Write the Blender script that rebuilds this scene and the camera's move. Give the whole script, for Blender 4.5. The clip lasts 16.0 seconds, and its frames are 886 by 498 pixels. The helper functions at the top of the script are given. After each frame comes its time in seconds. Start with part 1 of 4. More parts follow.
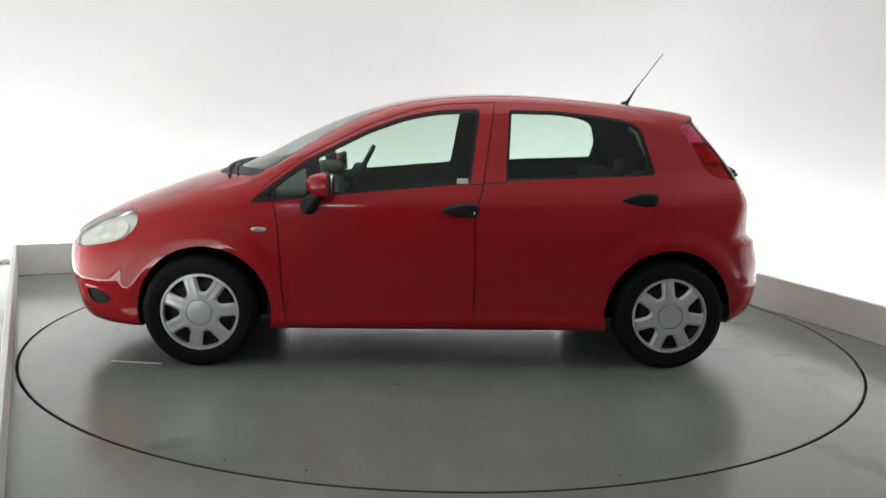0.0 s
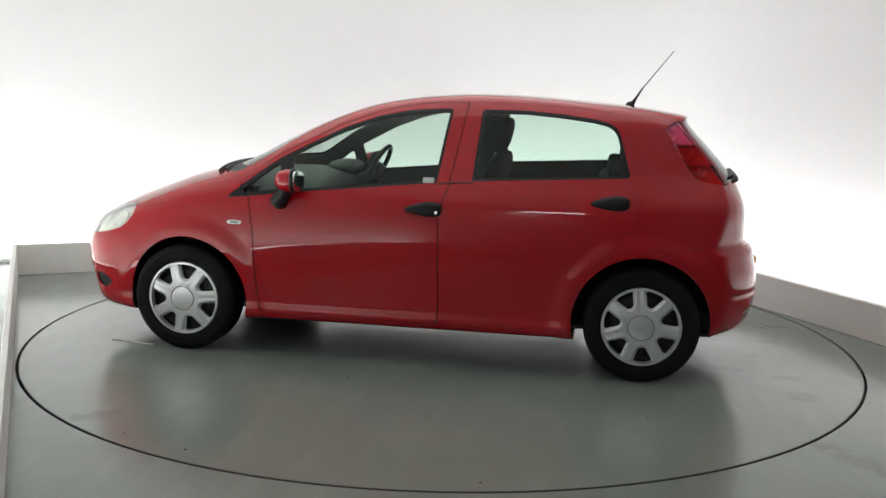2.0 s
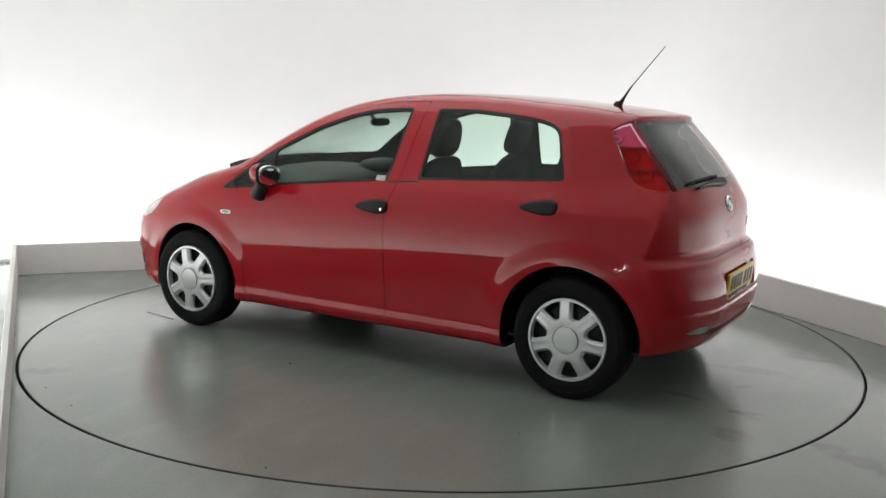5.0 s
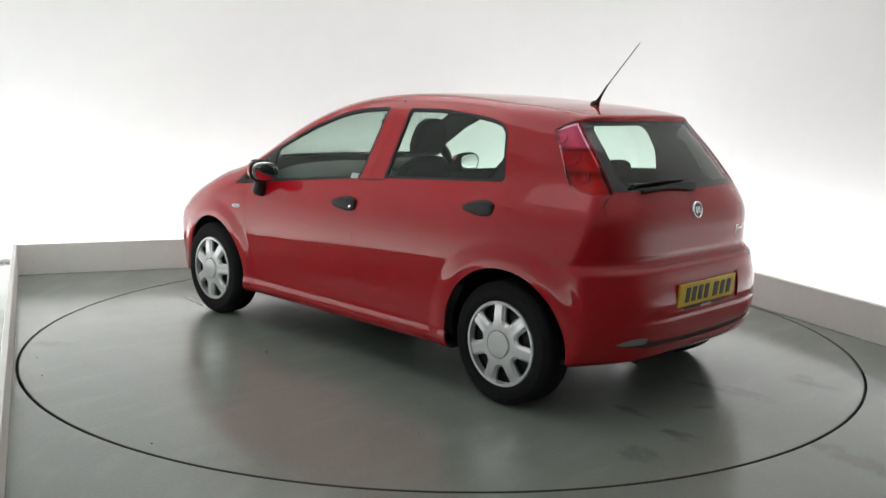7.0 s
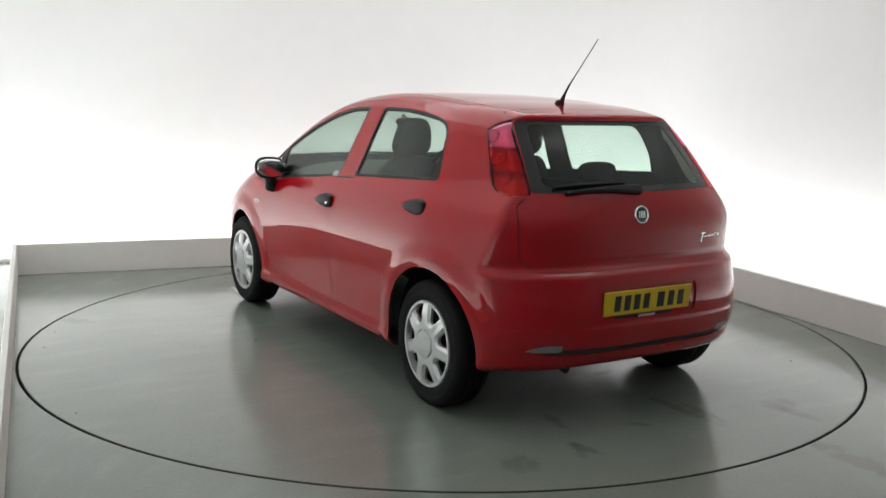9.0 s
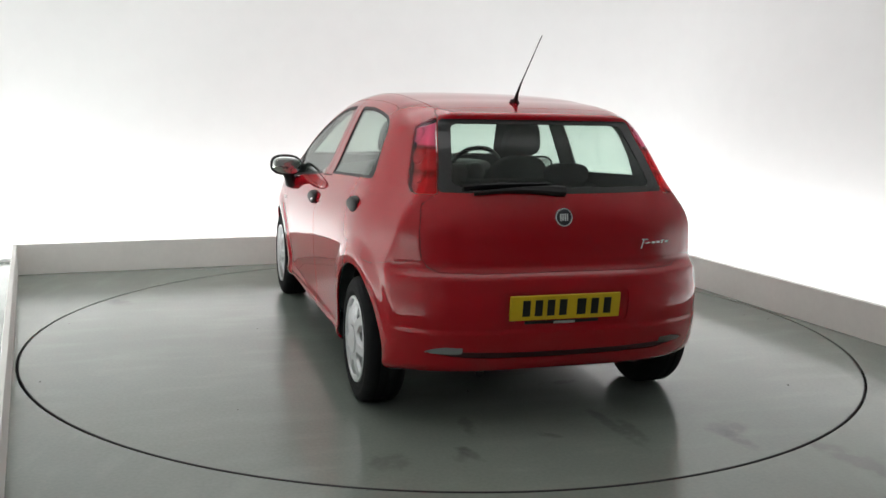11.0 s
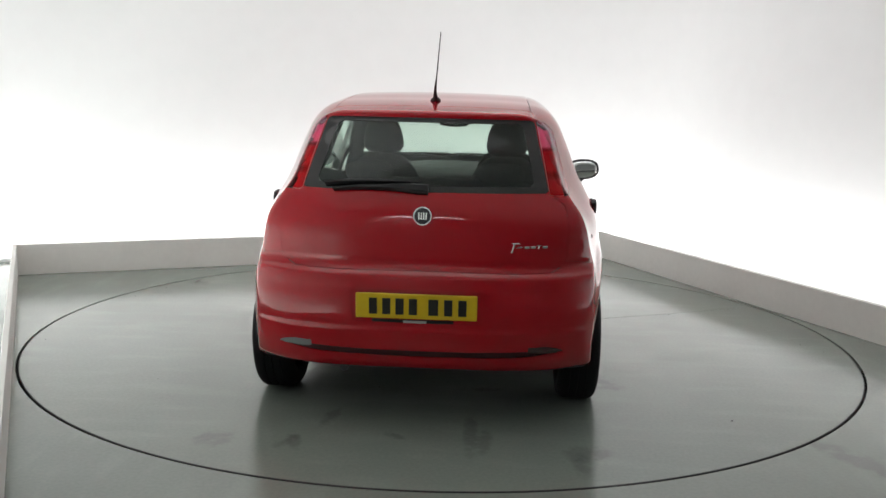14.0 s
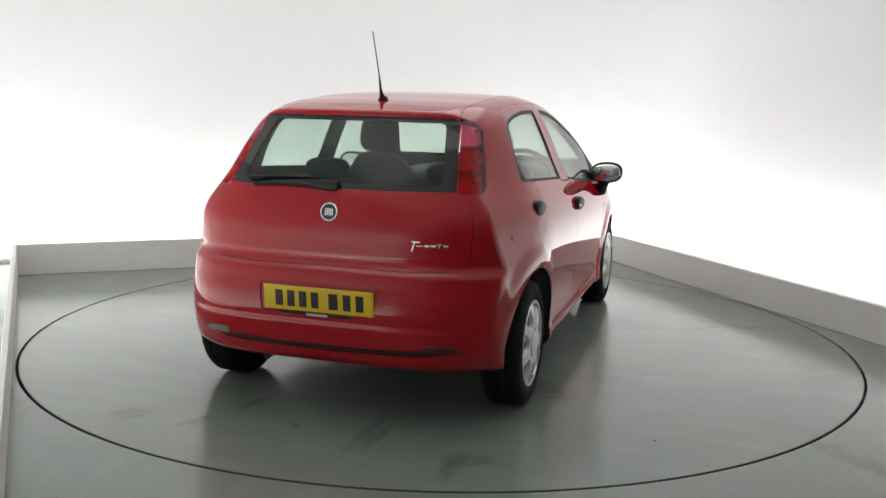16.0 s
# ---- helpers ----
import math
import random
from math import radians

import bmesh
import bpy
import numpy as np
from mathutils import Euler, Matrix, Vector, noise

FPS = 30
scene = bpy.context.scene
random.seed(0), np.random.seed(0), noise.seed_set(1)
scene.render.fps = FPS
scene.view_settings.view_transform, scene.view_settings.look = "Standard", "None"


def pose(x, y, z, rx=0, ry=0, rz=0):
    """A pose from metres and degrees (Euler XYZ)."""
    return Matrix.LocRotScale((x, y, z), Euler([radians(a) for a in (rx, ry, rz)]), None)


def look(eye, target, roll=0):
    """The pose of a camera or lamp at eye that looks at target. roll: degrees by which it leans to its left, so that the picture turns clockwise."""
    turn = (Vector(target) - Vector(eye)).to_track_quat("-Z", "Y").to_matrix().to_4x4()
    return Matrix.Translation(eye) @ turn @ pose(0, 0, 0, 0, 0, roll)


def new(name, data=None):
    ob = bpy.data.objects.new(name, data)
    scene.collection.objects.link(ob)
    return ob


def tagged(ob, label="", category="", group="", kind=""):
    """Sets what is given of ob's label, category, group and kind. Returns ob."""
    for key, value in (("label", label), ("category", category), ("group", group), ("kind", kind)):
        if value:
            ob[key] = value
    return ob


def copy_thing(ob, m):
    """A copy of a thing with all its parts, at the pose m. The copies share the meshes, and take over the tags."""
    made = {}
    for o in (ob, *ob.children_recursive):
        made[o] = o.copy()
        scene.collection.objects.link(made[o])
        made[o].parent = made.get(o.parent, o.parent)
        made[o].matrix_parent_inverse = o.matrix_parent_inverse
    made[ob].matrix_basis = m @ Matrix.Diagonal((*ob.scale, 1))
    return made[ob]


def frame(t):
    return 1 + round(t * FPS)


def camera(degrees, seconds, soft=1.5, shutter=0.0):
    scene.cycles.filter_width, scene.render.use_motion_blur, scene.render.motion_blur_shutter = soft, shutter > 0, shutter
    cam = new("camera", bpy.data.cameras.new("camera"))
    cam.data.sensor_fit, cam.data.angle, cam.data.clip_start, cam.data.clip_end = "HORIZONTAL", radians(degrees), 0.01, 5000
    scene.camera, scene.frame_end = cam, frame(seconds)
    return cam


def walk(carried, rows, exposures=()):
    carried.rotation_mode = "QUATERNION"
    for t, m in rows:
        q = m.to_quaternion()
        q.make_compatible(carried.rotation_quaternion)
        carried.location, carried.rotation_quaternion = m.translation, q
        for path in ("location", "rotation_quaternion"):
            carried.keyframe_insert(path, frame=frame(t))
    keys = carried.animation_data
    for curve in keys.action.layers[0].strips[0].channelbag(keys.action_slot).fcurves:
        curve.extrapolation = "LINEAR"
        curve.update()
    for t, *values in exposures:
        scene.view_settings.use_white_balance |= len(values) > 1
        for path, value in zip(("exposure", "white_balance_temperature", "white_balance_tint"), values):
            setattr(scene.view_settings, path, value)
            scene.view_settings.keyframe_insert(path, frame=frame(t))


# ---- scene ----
# ---------------------------------------------------------------- camera
cam = camera(50.708, 16.0, soft=1.5)
EYE, YAW, PITCH = (0.0, -5.6864, 1.4374), radians(-0.0693), radians(-9.1893)
AIM = (EYE[0] + math.sin(YAW) * math.cos(PITCH), EYE[1] + math.cos(YAW) * math.cos(PITCH), EYE[2] + math.sin(PITCH))
walk(cam, [(0.0, look(EYE, AIM, 1.3764)), (16.0, look(EYE, AIM, 1.3764))])


def turn(t):
    """Turntable angle in degrees."""
    return 183.516 - 6.8419 * t - 0.0054 * t * t


# ---------------------------------------------------------------- light
ROOM = 22.33            # the booth stands turned against the camera
LEFT, RIGHT, BACK, KERB = 2.51, 2.46, 2.565, 0.24
TOE = -1.5              # the left board stands a little askew
SET = 0.80              # the walls stand this far behind the kerb boards
FRONT = -9.0            # unseen closing wall added behind the camera
CEIL = 3.4

world = bpy.data.worlds.new("world")
scene.world = world
world.use_nodes = True
world.node_tree.nodes["Background"].inputs[0].default_value = (0.8, 0.9, 1.0, 1)
world.node_tree.nodes["Background"].inputs[1].default_value = 0.05
scene.view_settings.exposure = 0.0

room = pose(0, 0, 0, 0, 0, ROOM)


def area(name, sx, sy, power, m, color=(1, 1, 1)):
    lamp = bpy.data.lights.new(name, "AREA")
    lamp.shape, lamp.size, lamp.size_y, lamp.energy, lamp.color = "RECTANGLE", sx, sy, power, color
    ob = new(name, lamp)
    ob.matrix_world = m
    return ob


# tubes in the trough between kerb and wall, shining up the wall
TROUGH = 13.2
SIDE_RUN = 6.5
area("trough_lamp", 6.0, 0.66, TROUGH * 5.0, room @ pose(0, BACK + 0.43, 0.03, 180, 0, 0))
area("trough_lamp", SIDE_RUN, 0.66, TROUGH * SIDE_RUN, room @ pose(-LEFT - 0.43, BACK + 0.3 - SIDE_RUN / 2, 0.03, 180, 0, 90), (0.94, 1.0, 0.965))
area("trough_lamp", SIDE_RUN, 0.66, TROUGH * 0.82 * SIDE_RUN, room @ pose(RIGHT + 0.43, BACK + 0.3 - SIDE_RUN / 2, 0.03, 180, 0, -90))
# one tube hanging behind the camera, seen as a glint on the tailgate
area("tube_lamp", 0.85, 0.10, 8, pose(-0.68, -6.0, 2.87, 0, 0, 8))
# luminous ceiling panel over the turntable
area("ceiling_lamp", 4.0, 4.0, 41, room @ pose(0, 0.3, CEIL - 0.03))


# ---------------------------------------------------------------- materials
def material(name, color, rough=0.5, metal=0.0, coat=0.0, spread=0.0, scale=8.0, bump=0.0, bump_scale=200.0, rough_spread=0.0, **more):
    """Principled surface with colour drift at one scale, grain at another and fine relief."""
    m = bpy.data.materials.new(name)
    m.use_nodes = True
    nt = m.node_tree
    b = nt.nodes["Principled BSDF"]
    b.inputs["Base Color"].default_value = (*color, 1)
    b.inputs["Roughness"].default_value = rough
    b.inputs["Metallic"].default_value = metal
    b.inputs["Coat Weight"].default_value = coat
    b.inputs["Coat Roughness"].default_value = 0.015
    b.inputs["Coat IOR"].default_value = 1.49
    for key, value in more.items():
        b.inputs[key].default_value = value
    co = nt.nodes.new("ShaderNodeTexCoord")
    if spread:
        total = None
        for s, w in ((scale, 0.65), (scale * 9, 0.35)):
            n = nt.nodes.new("ShaderNodeTexNoise")
            n.inputs["Scale"].default_value, n.inputs["Detail"].default_value = s, 5
            nt.links.new(co.outputs["Object"], n.inputs["Vector"])
            k = nt.nodes.new("ShaderNodeMath")
            k.operation = "MULTIPLY"
            k.inputs[1].default_value = w
            nt.links.new(n.outputs["Fac"], k.inputs[0])
            if total:
                a = nt.nodes.new("ShaderNodeMath")
                nt.links.new(total.outputs[0], a.inputs[0])
                nt.links.new(k.outputs[0], a.inputs[1])
                total = a
            else:
                total = k
        ramp = nt.nodes.new("ShaderNodeMapRange")
        ramp.inputs[1].default_value, ramp.inputs[2].default_value = 0.3, 0.7
        ramp.inputs[3].default_value, ramp.inputs[4].default_value = 1 - spread, 1 + spread
        nt.links.new(total.outputs[0], ramp.inputs[0])
        mix = nt.nodes.new("ShaderNodeVectorMath")
        mix.operation = "SCALE"
        mix.inputs[0].default_value = color
        nt.links.new(ramp.outputs[0], mix.inputs["Scale"])
        nt.links.new(mix.outputs[0], b.inputs["Base Color"])
        if rough_spread:
            rr = nt.nodes.new("ShaderNodeMapRange")
            rr.inputs[1].default_value, rr.inputs[2].default_value = 0.3, 0.7
            rr.inputs[3].default_value, rr.inputs[4].default_value = rough - rough_spread, rough + rough_spread
            nt.links.new(total.outputs[0], rr.inputs[0])
            nt.links.new(rr.outputs[0], b.inputs["Roughness"])
    if bump:
        n = nt.nodes.new("ShaderNodeTexNoise")
        n.inputs["Scale"].default_value, n.inputs["Detail"].default_value = bump_scale, 3
        nt.links.new(co.outputs["Object"], n.inputs["Vector"])
        k = nt.nodes.new("ShaderNodeBump")
        k.inputs["Strength"].default_value, k.inputs["Distance"].default_value = bump, 0.002
        nt.links.new(n.outputs["Fac"], k.inputs["Height"])
        nt.links.new(k.outputs[0], b.inputs["Normal"])
    return m


def glass(name, color, clear=0.9, rough=0.0):
    """Thin pane: see-through tinted film with a glossy face."""
    m = bpy.data.materials.new(name)
    m.use_nodes = True
    nt = m.node_tree
    nt.nodes.remove(nt.nodes["Principled BSDF"])
    out = nt.nodes["Material Output"]
    tr, gl, mx, fr, pw, ad = (nt.nodes.new(k) for k in ("ShaderNodeBsdfTransparent", "ShaderNodeBsdfGlossy", "ShaderNodeMixShader", "ShaderNodeLayerWeight", "ShaderNodeMath", "ShaderNodeMath"))
    tr.inputs[0].default_value = (*color, 1)
    gl.inputs["Roughness"].default_value = rough
    fr.inputs[0].default_value = 0.5
    pw.operation, pw.inputs[1].default_value = "POWER", 5
    ad.operation, ad.inputs[1].default_value, ad.inputs[2].default_value = "MULTIPLY_ADD", 0.96, 0.022
    nt.links.new(fr.outputs["Facing"], pw.inputs[0])
    nt.links.new(pw.outputs[0], ad.inputs[0])
    nt.links.new(ad.outputs[0], mx.inputs[0])
    nt.links.new(tr.outputs[0], mx.inputs[1])
    nt.links.new(gl.outputs[0], mx.inputs[2])
    nt.links.new(mx.outputs[0], out.inputs[0])
    return m


RED = material("red_paint", (0.36, 0.0037, 0.0105), 0.5, 0.0, 1.0, 0.03, 30, **{"Specular IOR Level": 0.0})
DARK = material("dark_inner_trim", (0.030, 0.032, 0.033), 0.75, 0, 0, 0.2, 20, 0.3, 400)
BLACK = material("black_plastic", (0.010, 0.010, 0.011), 0.5, 0, 0, 0.15, 20, 0.2, 500, **{"Specular IOR Level": 0.3})
RUBBER = material("tyre_rubber", (0.008, 0.008, 0.009), 0.8, 0, 0, 0.2, 15, 0.3, 300, **{"Specular IOR Level": 0.18})
SILVER = material("silver_plastic", (0.66, 0.67, 0.68), 0.30, 0.6, 0, 0.04, 15)
CHROME = material("chrome", (0.86, 0.86, 0.87), 0.24, 1.0)
STEEL = material("black_steel", (0.02, 0.02, 0.022), 0.55, 0.3, 0, 0.2, 20)
PANE = glass("green_tinted_glass", (0.875, 0.935, 0.90))
WALL = material("white_wall_paint", (0.78, 0.78, 0.78), 0.7, 0, 0, 0.025, 0.7)
KERBM = material("white_board", (0.74, 0.73, 0.70), 0.6, 0, 0, 0.05, 3, 0.1, 60)


OLD_PAINT = material("worn_white_paint", (0.66, 0.66, 0.63), 0.5, 0, 0, 0.10, 20, 0.1, 60)


def floor_paint(name, seed, gloss, stains=()):
    """Worn grey floor paint: broad cloudy wear, faint drag marks, small dark specks, uneven gloss."""
    m = bpy.data.materials.new(name)
    m.use_nodes = True
    nt = m.node_tree
    b = nt.nodes["Principled BSDF"]
    co = nt.nodes.new("ShaderNodeTexCoord")

    def noise_at(scale, detail, stretch=(1, 1, 1)):
        mp = nt.nodes.new("ShaderNodeMapping")
        mp.inputs["Location"].default_value = (seed, seed * 0.7, 0)
        mp.inputs["Scale"].default_value = stretch
        nt.links.new(co.outputs["Object"], mp.inputs[0])
        n = nt.nodes.new("ShaderNodeTexNoise")
        n.inputs["Scale"].default_value, n.inputs["Detail"].default_value = scale, detail
        nt.links.new(mp.outputs[0], n.inputs["Vector"])
        return n.outputs["Fac"]

    def remap(x, a, c, lo, hi):
        k = nt.nodes.new("ShaderNodeMapRange")
        k.interpolation_type = "SMOOTHSTEP"
        for i, v in enumerate((a, c, lo, hi)):
            k.inputs[i + 1].default_value = v
        nt.links.new(x, k.inputs[0])
        return k.outputs[0]

    def times(x, y):
        k = nt.nodes.new("ShaderNodeMath")
        k.operation = "MULTIPLY"
        nt.links.new(x, k.inputs[0])
        nt.links.new(y, k.inputs[1])
        return k.outputs[0]
    cloud, drag, grit, streak = noise_at(1.1, 3.0), noise_at(0.6, 3.0, (1.0, 2.2, 1.0)), noise_at(60, 3), noise_at(2.2, 6.0, (3.2, 0.9, 1.0))
    tone = times(times(remap(cloud, 0.2, 0.8, 0.94, 1.06), remap(drag, 0.2, 0.8, 0.94, 1.06)), remap(grit, 0.2, 0.8, 0.95, 1.05))
    tone = times(tone, remap(streak, 0.48, 0.72, 1.0, 1.08))
    edge = noise_at(14, 4)
    for x, y, deg, long, wide in stains:
        mp = nt.nodes.new("ShaderNodeMapping")
        mp.vector_type = "TEXTURE"
        mp.inputs["Location"].default_value, mp.inputs["Rotation"].default_value, mp.inputs["Scale"].default_value = (x, y, 0), (0, 0, radians(deg)), (long, wide, 1)
        nt.links.new(co.outputs["Object"], mp.inputs[0])
        gr = nt.nodes.new("ShaderNodeTexGradient")
        gr.gradient_type = "SPHERICAL"
        nt.links.new(mp.outputs[0], gr.inputs[0])
        tone = times(tone, remap(times(gr.outputs["Fac"], remap(edge, 0.2, 0.8, 0.3, 1.7)), 0.08, 0.75, 1.0, 0.78))
    hue = nt.nodes.new("ShaderNodeMix")
    hue.data_type = "RGBA"
    hue.inputs[6].default_value, hue.inputs[7].default_value = (0.181, 0.216, 0.195, 1), (0.196, 0.212, 0.181, 1)
    nt.links.new(drag, hue.inputs[0])
    mix = nt.nodes.new("ShaderNodeVectorMath")
    mix.operation = "SCALE"
    nt.links.new(hue.outputs[2], mix.inputs[0])
    nt.links.new(tone, mix.inputs["Scale"])
    nt.links.new(mix.outputs[0], b.inputs["Base Color"])
    patch = noise_at(1.3, 3.5, (1.0, 1.5, 1.0))
    wear = times(remap(patch, 0.28, 0.72, gloss * 0.85, gloss * 1.3), remap(streak, 0.25, 0.75, 0.92, 1.08))
    nt.links.new(wear, b.inputs["Roughness"])
    b.inputs["Specular IOR Level"].default_value = 0.56
    k = nt.nodes.new("ShaderNodeBump")
    k.inputs["Strength"].default_value, k.inputs["Distance"].default_value = 0.05, 0.002
    nt.links.new(grit, k.inputs["Height"])
    nt.links.new(k.outputs[0], b.inputs["Normal"])
    return m


FLOOR = floor_paint("grey_floor_paint", 3.0, 0.19, ((1.74, -2.02, -62, 0.46, 0.11),))
TABLE = floor_paint("grey_turntable_paint", 11.0, 0.18, ((-1.88, -0.3, 178.0, 0.2, 0.05), (-2.1, -0.7, -180.0, 0.18, 0.06), (1.22, 1.94, -143.0, 0.17, 0.1), (-1.97, 0.53, 159.0, 0.12, 0.05), (-1.66, 0.4, 172.0, 0.18, 0.05), (-0.92, -0.82, -135.0, 0.32, 0.16), (-1.97, -0.73, -159.0, 0.13, 0.15), (-1.98, 0.83, -98.0, 0.13, 0.14), (-1.81, -0.24, -178.0, 0.37, 0.05), (-1.97, 0.5, -164.0, 0.14, 0.045), (-1.86, 0.09, -134.0, 0.09, 0.04), (-1.16, -0.27, -83.0, 0.15, 0.05)))
PIT = material("dark_gap", (0.01, 0.01, 0.01), 0.9)
CEILM = material("ceiling_paint", (0.8, 0.8, 0.8), 0.8, 0, 0, 0.03, 2)
GREYWALL = material("grey_wall_paint", (0.48, 0.48, 0.48), 0.8, 0, 0, 0.05, 2)


# ---------------------------------------------------------------- mesh helpers
def mesh_object(name, bm, mat, parent=None, smooth=False):
    me = bpy.data.meshes.new(name)
    bm.normal_update()
    bm.to_mesh(me)
    bm.free()
    for k in mat if isinstance(mat, (list, tuple)) else [mat]:
        me.materials.append(k)
    if smooth:
        me.polygons.foreach_set("use_smooth", [True] * len(me.polygons))
        me.set_sharp_from_angle(angle=radians(38))
    ob = new(name, me)
    if parent:
        ob.parent = parent
    return ob


def part(name, bm, mat, parent, label="", smooth=True):
    ob = mesh_object(name, bm, mat, parent, smooth)
    return tagged(ob, label)


def box(bm, x0, x1, y0, y1, z0, z1, bevel=0.0, m=Matrix()):
    vs = [bm.verts.new(m @ Vector((x, y, z))) for x in (x0, x1) for y in (y0, y1) for z in (z0, z1)]
    fs = [bm.faces.new([vs[i] for i in f]) for f in ((0, 1, 3, 2), (4, 6, 7, 5), (0, 4, 5, 1), (2, 3, 7, 6), (0, 2, 6, 4), (1, 5, 7, 3))]
    if bevel:
        es = list({e for f in fs for e in f.edges})
        bmesh.ops.bevel(bm, geom=es, offset=bevel, segments=2, profile=0.5, affect="EDGES")
    return bm


def spin(bm, prof, n=64, axis="y", closed=False, m=Matrix()):
    """Turns a profile of (radius, along) about an axis through the origin."""
    rings = []
    for i in range(n):
        a = 2 * math.pi * i / n
        c, s = math.cos(a), math.sin(a)
        rings.append([bm.verts.new(m @ (Vector((r * c, w, r * s)) if axis == "y" else Vector((r * c, r * s, w)))) for r, w in prof])
    k = len(prof)
    for i in range(n):
        for j in range(k if closed else k - 1):
            bm.faces.new((rings[i][j], rings[(i + 1) % n][j], rings[(i + 1) % n][(j + 1) % k], rings[i][(j + 1) % k]))
    return bm


def blob(bm, c, r, e=2.6, n=20, m=20, fn=None):
    """Rounded box: superellipsoid at c with half sizes r."""
    pw = lambda v: math.copysign(abs(v) ** (2 / e), v)
    rows = []
    for i in range(n + 1):
        a = math.pi * (i / n - 0.5)
        row = []
        for j in range(m):
            b = 2 * math.pi * j / m
            v = Vector((pw(math.cos(a)) * pw(math.cos(b)) * r[0], pw(math.cos(a)) * pw(math.sin(b)) * r[1], pw(math.sin(a)) * r[2]))
            row.append(v)
        rows.append(row)
    vs = [[bm.verts.new(Vector(c) + (fn(v) if fn else v)) for v in row] for row in rows[1:-1]]
    lo, hi = (bm.verts.new(Vector(c) + (fn(v) if fn else v)) for v in (Vector((0, 0, -r[2])), Vector((0, 0, r[2]))))
    for a, b in zip(vs, vs[1:]):
        for j in range(m):
            bm.faces.new((a[j], a[(j + 1) % m], b[(j + 1) % m], b[j]))
    for j in range(m):
        bm.faces.new((lo, vs[0][(j + 1) % m], vs[0][j]))
        bm.faces.new((hi, vs[-1][j], vs[-1][(j + 1) % m]))
    return bm


# ---------------------------------------------------------------- the booth
RTAB = 2.430


def ring_floor():
    """Floor sheet with the round hole of the turntable."""
    bm = bmesh.new()
    n = 192
    inner = [bm.verts.new((RTAB * math.cos(2 * math.pi * i / n), RTAB * math.sin(2 * math.pi * i / n), 0)) for i in range(n)]
    lip = [bm.verts.new((v.co.x, v.co.y, -0.05)) for v in inner]
    outer = []
    for i in range(n):
        a = 2 * math.pi * i / n
        c, s = math.cos(a), math.sin(a)
        k = 14 / max(abs(c), abs(s))
        outer.append(bm.verts.new((c * k, s * k, 0)))
    for i in range(n):
        j = (i + 1) % n
        bm.faces.new((inner[i], outer[i], outer[j], inner[j]))
        bm.faces.new((lip[i], inner[i], inner[j], lip[j]))
    ob = mesh_object("floor", bm, FLOOR)
    return tagged(ob, "grey painted concrete floor with scuffs round the turntable", "floor", kind="structure")


def pit():
    bm = bmesh.new()
    spin(bm, [(RTAB + 0.1, -0.049), (0.0, -0.049)], 96, "z")
    bmesh.ops.recalc_face_normals(bm, faces=bm.faces)
    ob = mesh_object("turntable_gap", bm, PIT)
    return tagged(ob, "dark gap round the turntable in the floor", "gap", kind="structure")


def turntable():
    """Painted plate with a slit, inside a steel edge."""
    base = new("turntable")
    r, n = RTAB - 0.0125, 192
    seam, half = radians(-64.5), 0.002         # a narrow slit runs out from near the centre
    bm = bmesh.new()
    q = r - 0.006
    a0 = math.asin(half / q)
    ring = [(q * math.cos(seam + a0 + (2 * math.pi - 2 * a0) * i / n), q * math.sin(seam + a0 + (2 * math.pi - 2 * a0) * i / n)) for i in range(n + 1)]
    c, s = math.cos(seam), math.sin(seam)
    ring += [(0.30 * c + half * s, 0.30 * s - half * c), (0.30 * c - half * s, 0.30 * s + half * c)]
    top = [bm.verts.new((x, y, 0)) for x, y in ring]
    low = [bm.verts.new((x, y, -0.04)) for x, y in ring]
    bm.faces.new(top)
    for i in range(len(top)):
        j = (i + 1) % len(top)
        bm.faces.new((low[i], low[j], top[j], top[i]))
    part("plate", bm, TABLE, base, "grey painted plate with a narrow slit", False)
    bm = bmesh.new()
    spin(bm, [(r, -0.045), (r, -0.002), (r - 0.003, 0.0), (r - 0.0055, 0.0), (r - 0.0055, -0.045)], 192, "z")
    bmesh.ops.recalc_face_normals(bm, faces=bm.faces)
    part("edge", bm, STEEL, base, "dark worn steel edge")
    bm = bmesh.new()
    box(bm, -0.14, 0.14, -0.010, 0.010, 0.0, 0.003, 0, pose(1.680, 0.751, 0, 0, 0, 171.1))
    part("paint_mark", bm, OLD_PAINT, base, "short worn white paint mark", False)
    bm = bmesh.new()
    rng = random.Random(5)
    for _ in range(18):
        a, q, z = rng.uniform(0, 6.28), r * math.sqrt(rng.uniform(0.02, 0.97)), rng.uniform(0.003, 0.007)
        blob(bm, (q * math.cos(a), q * math.sin(a), 0.001), (z, z * rng.uniform(0.5, 0.9), 0.0025), 2.2, 4, 6)
    tagged(part("grit", bm, PIT, base, "scattered dark grit"), kind="stuff")
    return tagged(base, "round grey painted turntable flush with the floor", "turntable")


